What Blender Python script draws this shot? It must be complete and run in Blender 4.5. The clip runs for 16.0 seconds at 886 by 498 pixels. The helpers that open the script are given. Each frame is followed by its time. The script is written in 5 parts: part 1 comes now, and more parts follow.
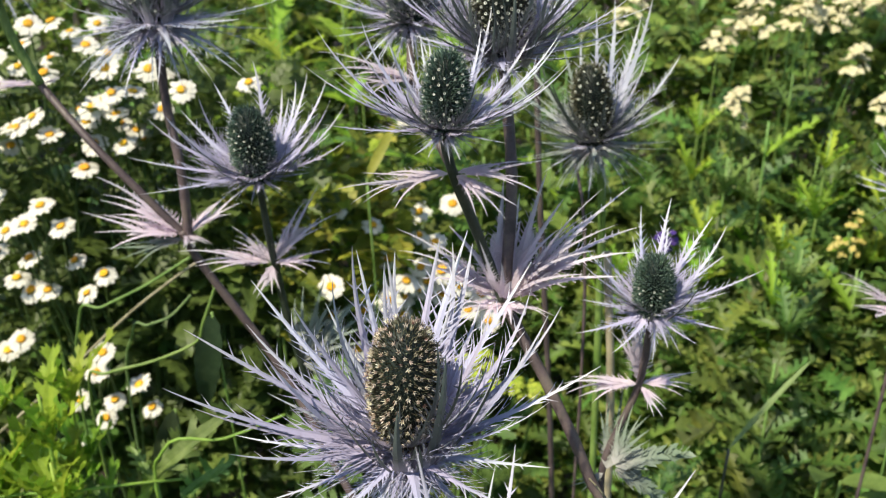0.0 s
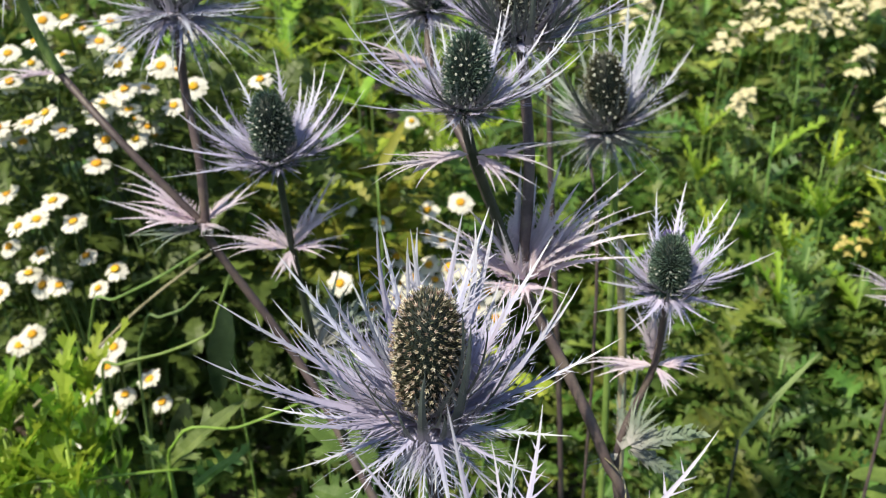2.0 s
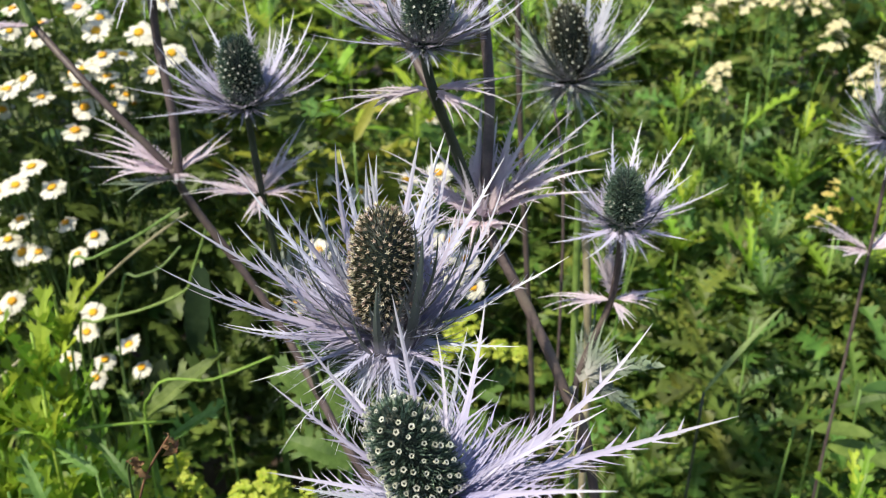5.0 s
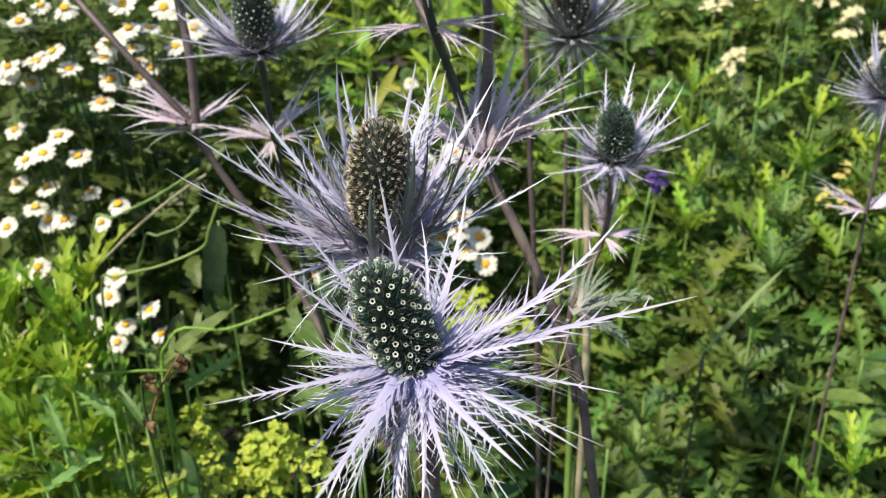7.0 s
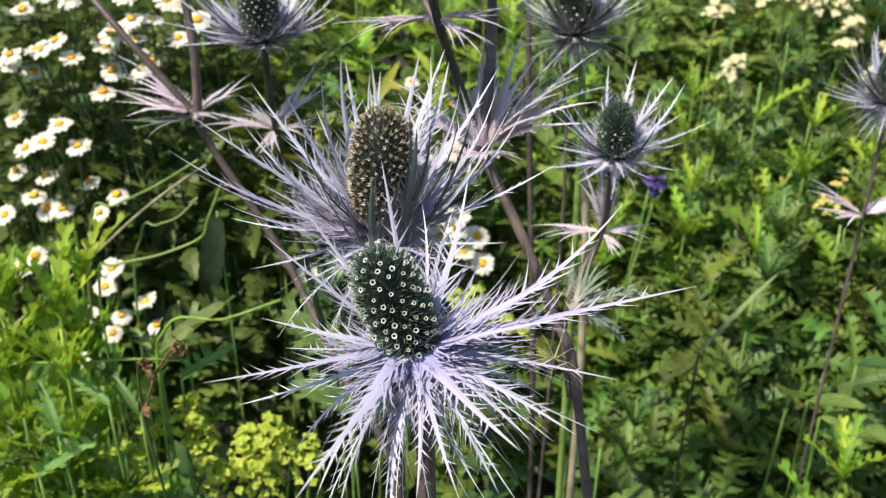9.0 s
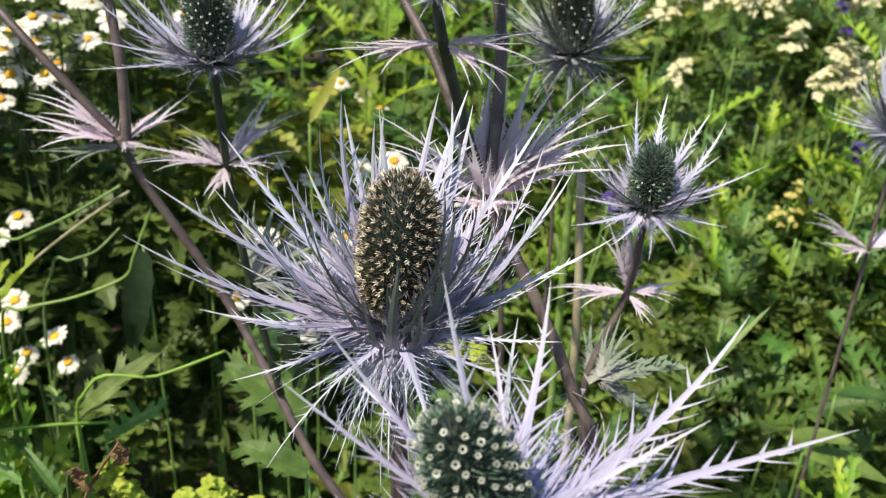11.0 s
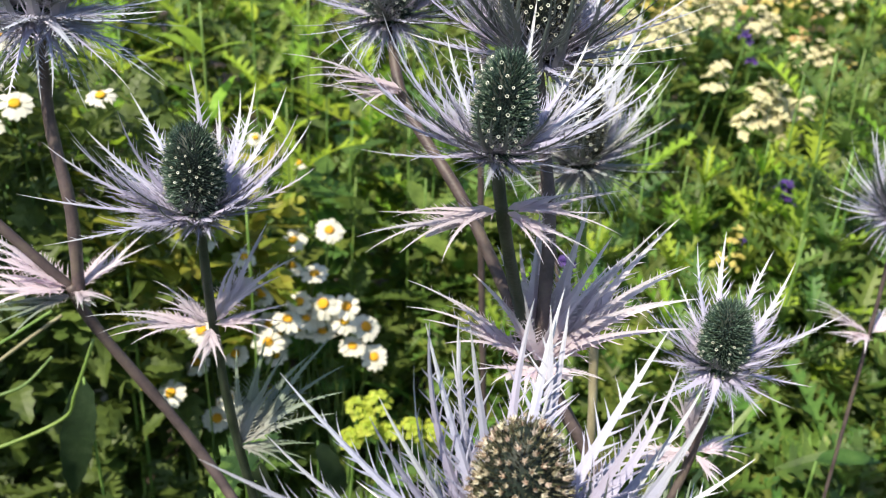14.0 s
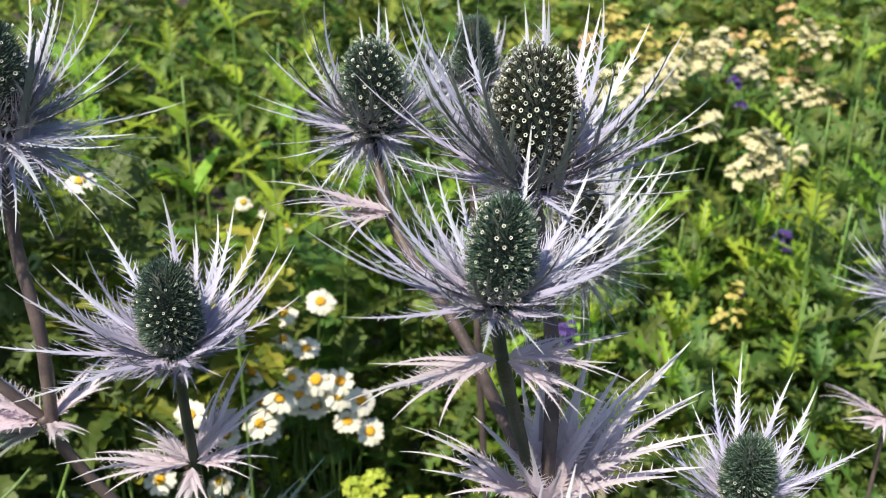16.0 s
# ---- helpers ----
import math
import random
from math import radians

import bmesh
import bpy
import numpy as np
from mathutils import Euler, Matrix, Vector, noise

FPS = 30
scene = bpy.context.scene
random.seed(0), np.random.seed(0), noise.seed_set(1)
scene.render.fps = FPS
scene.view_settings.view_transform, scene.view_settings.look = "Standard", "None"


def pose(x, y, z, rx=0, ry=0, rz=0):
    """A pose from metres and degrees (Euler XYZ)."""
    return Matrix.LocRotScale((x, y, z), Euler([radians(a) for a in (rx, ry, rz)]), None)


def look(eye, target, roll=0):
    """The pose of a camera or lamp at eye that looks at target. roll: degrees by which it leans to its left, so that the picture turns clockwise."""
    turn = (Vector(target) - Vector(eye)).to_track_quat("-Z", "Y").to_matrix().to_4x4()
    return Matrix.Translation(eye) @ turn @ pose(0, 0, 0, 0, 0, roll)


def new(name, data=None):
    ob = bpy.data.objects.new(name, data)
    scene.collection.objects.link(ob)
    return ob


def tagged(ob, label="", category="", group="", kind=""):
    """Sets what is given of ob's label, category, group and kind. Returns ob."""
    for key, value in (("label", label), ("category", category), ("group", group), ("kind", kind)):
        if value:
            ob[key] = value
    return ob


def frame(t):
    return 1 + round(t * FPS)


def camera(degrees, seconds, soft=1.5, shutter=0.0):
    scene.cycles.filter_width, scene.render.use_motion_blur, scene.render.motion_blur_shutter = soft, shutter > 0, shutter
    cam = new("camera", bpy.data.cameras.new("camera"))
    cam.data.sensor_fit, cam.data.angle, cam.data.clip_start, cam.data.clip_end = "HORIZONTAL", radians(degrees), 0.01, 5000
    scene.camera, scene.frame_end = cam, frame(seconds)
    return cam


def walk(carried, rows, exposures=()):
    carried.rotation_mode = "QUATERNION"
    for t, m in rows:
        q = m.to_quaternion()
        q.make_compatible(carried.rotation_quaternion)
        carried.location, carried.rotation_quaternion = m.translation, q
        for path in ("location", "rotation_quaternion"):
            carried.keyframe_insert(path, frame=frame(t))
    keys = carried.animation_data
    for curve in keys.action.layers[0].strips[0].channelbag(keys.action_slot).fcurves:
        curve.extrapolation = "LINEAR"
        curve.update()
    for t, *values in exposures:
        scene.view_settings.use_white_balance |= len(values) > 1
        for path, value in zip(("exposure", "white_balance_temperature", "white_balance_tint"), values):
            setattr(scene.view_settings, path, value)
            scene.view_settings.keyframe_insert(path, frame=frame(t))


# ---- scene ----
cam = camera(53.3, 16.0, 1.05)
cam.data.dof.use_dof, cam.data.dof.focus_distance, cam.data.dof.aperture_fstop = True, 0.212, 31.0
METRES, EYE, TILT, LEAN, TURN = 0.30, 0.82, -25.0, 0.0, 0.0
ROWS = [
    (0.0, 0.0, 0.0, 0.0, -0.0, 0.0, -0.0),
    (0.5, 0.0123, 0.0028, -0.0089, -0.04, -0.11, -0.09),
    (1.0, 0.0005, -0.0119, -0.0198, 0.11, 0.09, -0.06),
    (1.5, -0.0173, -0.025, -0.0245, 0.21, 0.29, -0.16),
    (2.0, -0.019, -0.0145, -0.0304, 0.08, 0.58, -0.18),
    (2.5, -0.0296, -0.013, -0.0416, -0.2, 0.63, 0.05),
    (3.0, -0.019, -0.0059, -0.0487, -0.33, 0.28, 0.33),
    (3.5, -0.0156, 0.0001, -0.0573, -0.62, 0.01, 0.25),
    (4.0, -0.0085, -0.0092, -0.0626, -0.98, -0.08, 0.17),
    (4.2, -0.006, -0.0135, -0.0655, -0.98, -0.2, 0.15),
    (6.3, 0.0355, -0.087, -0.159, 0.3, 0.53, -0.7),
    (6.5, 0.0367, -0.0874, -0.1665, 0.46, 0.53, -0.74),
    (7.0, 0.0401, -0.092, -0.1804, 0.84, 0.43, -0.96),
    (7.5, 0.0384, -0.1162, -0.1834, 1.11, 0.6, -1.47),
    (8.0, 0.0481, -0.1119, -0.1963, 1.17, 0.85, -2.15),
    (8.2, 0.0455, -0.115, -0.204, 1.15, 0.85, -2.3),
    (10.3, -0.0024, 0.0, -0.1447, -2.5, 0.1, -1.9),
    (10.5, -0.0224, 0.021, -0.1347, -3.31, 0.1, -1.84),
    (11.0, -0.0614, 0.0862, -0.1124, -5.41, 0.06, -1.51),
    (11.5, -0.0698, 0.1333, -0.1249, -7.09, -0.53, -1.4),
    (12.0, -0.0994, 0.1638, -0.1045, -8.54, -0.99, -0.74),
    (12.5, -0.1343, 0.1897, -0.0946, -11.24, -1.23, 0.34),
    (13.0, -0.1622, 0.2048, -0.0923, -12.95, -1.27, 1.05),
    (13.5, -0.1794, 0.2154, -0.0315, -12.78, -0.54, 1.33),
    (14.0, -0.1865, 0.2252, 0.0376, -12.55, 0.81, 2.11),
    (14.5, -0.1894, 0.228, 0.0787, -12.33, 1.92, 2.5),
    (15.0, -0.18, 0.2435, 0.1027, -12.44, 2.55, 3.23),
    (15.5, -0.1797, 0.2593, 0.116, -12.64, 2.76, 3.77),
    (16.0, -0.1711, 0.2753, 0.1244, -12.92, 2.99, 4.01),
]
walk(cam, [(t, pose(0, 0, EYE, TILT, LEAN, TURN) @ pose(METRES * x, METRES * y, METRES * z, 90 + pitch, roll, yaw)) for t, x, y, z, yaw, pitch, roll in ROWS],
     [(0.0, 0.47), (3.5, 0.40), (7.5, 0.57), (10.5, 0.53), (12.2, 0.49), (13.5, 0.67), (14.3, 0.58), (16.0, 0.53)])

# ------------------------------------------------------------------ light
SUN_FROM = Vector((-0.46, -0.34, 0.82)).normalized()
sun = new("sun", bpy.data.lights.new("sun", "SUN"))
sun.data.energy, sun.data.angle, sun.data.color = 4.7, radians(0.6), (1.0, 0.91, 0.73)
sun.matrix_world = look(SUN_FROM * 8, (0, 0, 0))
world = bpy.data.worlds.new("sky")
scene.world = world
world.use_nodes = True
wn = world.node_tree.nodes
sky = wn.new("ShaderNodeTexSky")
sky.sky_type, sky.sun_disc = "NISHITA", False
sky.sun_elevation, sky.sun_rotation = math.asin(SUN_FROM.z), math.atan2(SUN_FROM.x, SUN_FROM.y)
wn["Background"].inputs["Strength"].default_value = 0.122
world.node_tree.links.new(sky.outputs[0], wn["Background"].inputs["Color"])


# ------------------------------------------------------------------ materials
def material(name, ramp, rough=0.6, scale=60.0, bump=0.15, thin=0.0, vary=0.25, source="object", spec=0.4, axis=None, island=False):
    """A surface whose colour runs through ramp [(place, rgb)], by noise, or along the object's own x with a little noise.
    thin: how much light comes through; vary: how far single things differ."""
    m = bpy.data.materials.new(name)
    m.use_nodes = True
    n, l = m.node_tree.nodes, m.node_tree.links
    b, out = n["Principled BSDF"], n["Material Output"]
    co = n.new("ShaderNodeTexCoord")
    geo = n.new("ShaderNodeNewGeometry")
    info = n.new("ShaderNodeObjectInfo")
    big = n.new("ShaderNodeTexNoise")
    big.inputs["Scale"].default_value, big.inputs["Detail"].default_value = scale, 6
    l.new(geo.outputs["Position"], big.inputs["Vector"])
    fine = n.new("ShaderNodeTexNoise")
    fine.inputs["Scale"].default_value, fine.inputs["Detail"].default_value = scale * 9, 3
    l.new(geo.outputs["Position"], fine.inputs["Vector"])
    cr = n.new("ShaderNodeValToRGB")
    while len(cr.color_ramp.elements) < len(ramp):
        cr.color_ramp.elements.new(0.5)
    for e, (p, c) in zip(cr.color_ramp.elements, ramp):
        e.position, e.color = p, (*c, 1)
    mix = n.new("ShaderNodeMath")
    mix.operation = "MULTIPLY_ADD"
    if axis is None:
        l.new(fine.outputs["Fac"], mix.inputs[0])
        mix.inputs[1].default_value = 0.3
        l.new(big.outputs["Fac"], mix.inputs[2])
        sub = n.new("ShaderNodeMath")
        sub.operation = "SUBTRACT"
        l.new(mix.outputs[0], sub.inputs[0])
        sub.inputs[1].default_value = 0.15
        l.new(sub.outputs[0], cr.inputs[0])
    else:
        sep = n.new("ShaderNodeSeparateXYZ")
        l.new(co.outputs["Object"], sep.inputs[0])
        l.new(big.outputs["Fac"], mix.inputs[0])
        mix.inputs[1].default_value = 0.35
        off = n.new("ShaderNodeMath")
        off.operation = "SUBTRACT"
        l.new(sep.outputs[axis], off.inputs[0])
        off.inputs[1].default_value = 0.17
        l.new(off.outputs[0], mix.inputs[2])
        l.new(mix.outputs[0], cr.inputs[0])
    hsv = n.new("ShaderNodeHueSaturation")
    rnd = geo.outputs["Random Per Island"] if island else info.outputs["Random"]
    val = n.new("ShaderNodeMapRange")
    l.new(rnd, val.inputs[0])
    val.inputs[3].default_value, val.inputs[4].default_value = 1 - vary, 1 + vary
    l.new(val.outputs[0], hsv.inputs["Value"])
    hue = n.new("ShaderNodeMapRange")
    mul = n.new("ShaderNodeMath")
    mul.operation = "MULTIPLY"
    mul.inputs[1].default_value = 7.31
    l.new(rnd, mul.inputs[0])
    fr = n.new("ShaderNodeMath")
    fr.operation = "FRACT"
    l.new(mul.outputs[0], fr.inputs[0])
    l.new(fr.outputs[0], hue.inputs[0])
    hue.inputs[3].default_value, hue.inputs[4].default_value = 0.5 - 0.09 * vary, 0.5 + 0.09 * vary
    l.new(hue.outputs[0], hsv.inputs["Hue"])
    l.new(cr.outputs[0], hsv.inputs["Color"])
    l.new(hsv.outputs[0], b.inputs["Base Color"])
    b.inputs["Roughness"].default_value = rough
    b.inputs["Specular IOR Level"].default_value = spec
    if bump:
        bp = n.new("ShaderNodeBump")
        bp.inputs["Strength"].default_value, bp.inputs["Distance"].default_value = bump, 0.001
        l.new(fine.outputs["Fac"], bp.inputs["Height"])
        l.new(bp.outputs[0], b.inputs["Normal"])
    if thin:
        tr = n.new("ShaderNodeBsdfTranslucent")
        l.new(hsv.outputs[0], tr.inputs["Color"])
        ms = n.new("ShaderNodeMixShader")
        ms.inputs[0].default_value = thin
        l.new(b.outputs[0], ms.inputs[1])
        l.new(tr.outputs[0], ms.inputs[2])
        l.new(ms.outputs[0], out.inputs["Surface"])
    return m


BRACT = material("bract", [(0.0, (0.666, 0.594, 0.72)), (0.25, (0.522, 0.495, 0.684)), (0.55, (0.468, 0.468, 0.639)), (0.9, (0.612, 0.621, 0.666))], 0.5, 140, 0.2, 0.22, 0.22, axis="X")
BRACT_GREY = material("bract_grey", [(0.0, (0.62, 0.56, 0.66)), (0.3, (0.46, 0.47, 0.60)), (0.6, (0.42, 0.45, 0.53)), (0.95, (0.58, 0.61, 0.62))], 0.5, 90, 0.1, 0.2, 0.22, axis="X")
BRACT_GREEN = material("bract_green", [(0.0, (0.58, 0.54, 0.56)), (0.3, (0.36, 0.39, 0.38)), (0.6, (0.30, 0.36, 0.29)), (0.95, (0.44, 0.49, 0.42))], 0.5, 90, 0.1, 0.2, 0.22, axis="X")
BRACT_PALE = material("bract_pale", [(0.0, (0.306, 0.324, 0.63)), (0.22, (0.45, 0.432, 0.639)), (0.6, (0.504, 0.477, 0.621)), (0.95, (0.558, 0.558, 0.612))], 0.45, 90, 0.1, 0.25, 0.12, axis="X")
# Undersides: grey-green of their own, with part of their shade in the colour.
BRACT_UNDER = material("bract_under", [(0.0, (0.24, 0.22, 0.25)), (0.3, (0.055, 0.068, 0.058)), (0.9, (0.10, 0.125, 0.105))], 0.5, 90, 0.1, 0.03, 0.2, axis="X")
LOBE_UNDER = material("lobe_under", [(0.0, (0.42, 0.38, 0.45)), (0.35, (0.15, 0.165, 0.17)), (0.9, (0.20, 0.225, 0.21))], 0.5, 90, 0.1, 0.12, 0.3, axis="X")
LEAF_PINK = material("leaf_pink", [(0.0, (0.79, 0.68, 0.75)), (0.4, (0.77, 0.70, 0.77)), (0.75, (0.71, 0.69, 0.74)), (1.0, (0.66, 0.66, 0.69))], 0.5, 140, 0.25, 0.45, 0.15, axis="X")
LEAF_SILVER = material("leaf_silver", [(0.0, (0.36, 0.35, 0.33)), (0.4, (0.19, 0.235, 0.185)), (0.8, (0.16, 0.225, 0.145)), (1.0, (0.28, 0.33, 0.25))], 0.5, 90, 0.1, 0.2, 0.15, axis="X")
# Dark green cone core, blackened so gaps and throats carry painted shade.
CONE_SHADED = material("cone_shaded", [(0.3, (0.006, 0.010, 0.007)), (0.6, (0.014, 0.024, 0.016))], 0.55, 300, 0.2, 0, 0.1)
BRISTLE = material("bristle", [(0.36, (0.028, 0.058, 0.040)), (0.52, (0.075, 0.13, 0.095)), (0.66, (0.30, 0.38, 0.30))], 0.45, 1600, 0, 0.15, 0.5, island=True)
BRISTLE_OLD = material("bristle_old", [(0.36, (0.032, 0.028, 0.016)), (0.52, (0.085, 0.085, 0.05)), (0.68, (0.27, 0.28, 0.19))], 0.45, 1600, 0, 0.15, 0.5, island=True)
FLORET_CREAM = material("floret_cream", [(0.36, (0.12, 0.065, 0.04)), (0.50, (0.46, 0.39, 0.28)), (0.66, (0.74, 0.70, 0.59))], 0.6, 900, 0, 0.1, 0.4)
FLORET_WHITE = material("floret_white", [(0.32, (0.36, 0.38, 0.29)), (0.66, (0.62, 0.63, 0.55))], 0.5, 700, 0, 0.1, 0.3)
STEM_PURPLE = material("stem_purple", [(0.3, (0.055, 0.042, 0.042)), (0.5, (0.095, 0.070, 0.070)), (0.7, (0.13, 0.105, 0.085))], 0.5, 120, 0.2, 0, 0.1)
# Dark green stem, deepened further: the shade below a head is coloured in.
STEM_DARK = material("stem_dark", [(0.3, (0.020, 0.032, 0.018)), (0.7, (0.055, 0.07, 0.045))], 0.45, 120, 0.2, 0, 0.1)
STEM_GREEN = material("stem_green", [(0.3, (0.10, 0.20, 0.035)), (0.7, (0.22, 0.34, 0.09))], 0.5, 80, 0.1, 0.05, 0.2)
STEM_LIME = material("stem_lime", [(0.3, (0.20, 0.32, 0.04)), (0.7, (0.34, 0.46, 0.08))], 0.5, 80, 0.1, 0.1, 0.2)
STALK_DULL = material("stalk_dull", [(0.3, (0.045, 0.085, 0.020)), (0.7, (0.09, 0.15, 0.04))], 0.55, 80, 0.1, 0.05, 0.2)
STRAW = material("straw", [(0.3, (0.19, 0.17, 0.10)), (0.7, (0.36, 0.33, 0.21))], 0.6, 80, 0.2, 0, 0.15)
PETAL = material("petal", [(0.3, (0.70, 0.68, 0.57)), (0.7, (0.79, 0.77, 0.68))], 0.55, 200, 0.1, 0.25, 0.06)
PEACH = material("peach_petal", [(0.3, (0.42, 0.27, 0.11)), (0.7, (0.58, 0.42, 0.20))], 0.6, 150, 0.1, 0.2, 0.15, island=True)
YELLOW_LEAF = material("yellow_leaf", [(0.3, (0.17, 0.23, 0.025)), (0.7, (0.36, 0.38, 0.06))], 0.5, 70, 0.2, 0.45, 0.4, island=True)
DISC = material("disc", [(0.3, (0.72, 0.33, 0.01)), (0.7, (0.86, 0.50, 0.03))], 0.7, 1500, 0.6, 0, 0.12)
CREAM = material("cream_petal", [(0.3, (0.577, 0.521, 0.288)), (0.7, (0.67, 0.632, 0.419))], 0.6, 150, 0.1, 0.25, 0.08, island=True)
YELLOW = material("yellow_petal", [(0.3, (0.44, 0.35, 0.07)), (0.7, (0.56, 0.50, 0.18))], 0.6, 150, 0.1, 0.2, 0.1, island=True)
PURPLE = material("purple_petal", [(0.3, (0.048, 0.024, 0.156)), (0.7, (0.102, 0.054, 0.24))], 0.6, 150, 0.1, 0.2, 0.1, island=True)
LIME = material("lime_flower", [(0.3, (0.36, 0.46, 0.035)), (0.7, (0.54, 0.61, 0.10))], 0.6, 150, 0.1, 0.4, 0.15, island=True)
PALE_LEAF = material("pale_leaf", [(0.3, (0.15, 0.23, 0.07)), (0.7, (0.27, 0.36, 0.14))], 0.5, 60, 0.2, 0.35, 0.2)
# Hanging leaves' green taken near black: the shade they hang in, as colour.
DOCK_SHADED = material("dock_leaf_shaded", [(0.25, (0.018, 0.032, 0.014)), (0.55, (0.034, 0.056, 0.024)), (0.8, (0.06, 0.085, 0.04))], 0.5, 120, 0.4, 0.12, 0.3)
HOLLY = material("holly_leaf", [(0.25, (0.085, 0.155, 0.034)), (0.55, (0.16, 0.26, 0.06)), (0.8, (0.29, 0.40, 0.13))], 0.42, 110, 0.35, 0.38, 0.3)
BROWN = material("withered", [(0.3, (0.09, 0.045, 0.02)), (0.7, (0.27, 0.16, 0.08))], 0.8, 200, 0.3, 0.1, 0.2)
GREEN_MID = material("leaf_mid", [(0.25, (0.062, 0.115, 0.026)), (0.55, (0.12, 0.205, 0.045)), (0.8, (0.20, 0.295, 0.08))], 0.46, 90, 0.3, 0.38, 0.35)
GREEN_BRIGHT = material("leaf_bright", [(0.25, (0.19, 0.32, 0.025)), (0.55, (0.31, 0.47, 0.045)), (0.8, (0.42, 0.58, 0.08))], 0.5, 90, 0.3, 0.5, 0.3)
# Mid-green leaf darkened in its colour, for the shaded hollow between the herbs.
GREEN_SHADED = material("leaf_shaded", [(0.25, (0.034, 0.072, 0.024)), (0.55, (0.066, 0.128, 0.038)), (0.8, (0.11, 0.185, 0.065))], 0.45, 45, 0.2, 0.2, 0.3)
GREEN_MASS = material("undergrowth_leaf", [(0.25, (0.056, 0.098, 0.020)), (0.5, (0.125, 0.20, 0.038)), (0.8, (0.24, 0.33, 0.07))], 0.5, 60, 0.25, 0.42, 0.45, island=True)
GREEN_FAR = material("far_leaf", [(0.25, (0.08, 0.135, 0.02)), (0.5, (0.19, 0.28, 0.045)), (0.8, (0.36, 0.45, 0.10))], 0.6, 20, 0.15, 0.42, 0.5, island=True)
SOIL = material("soil", [(0.3, (0.018, 0.013, 0.009)), (0.6, (0.05, 0.036, 0.024)), (0.8, (0.09, 0.07, 0.05))], 0.95, 14, 0.8, 0, 0)


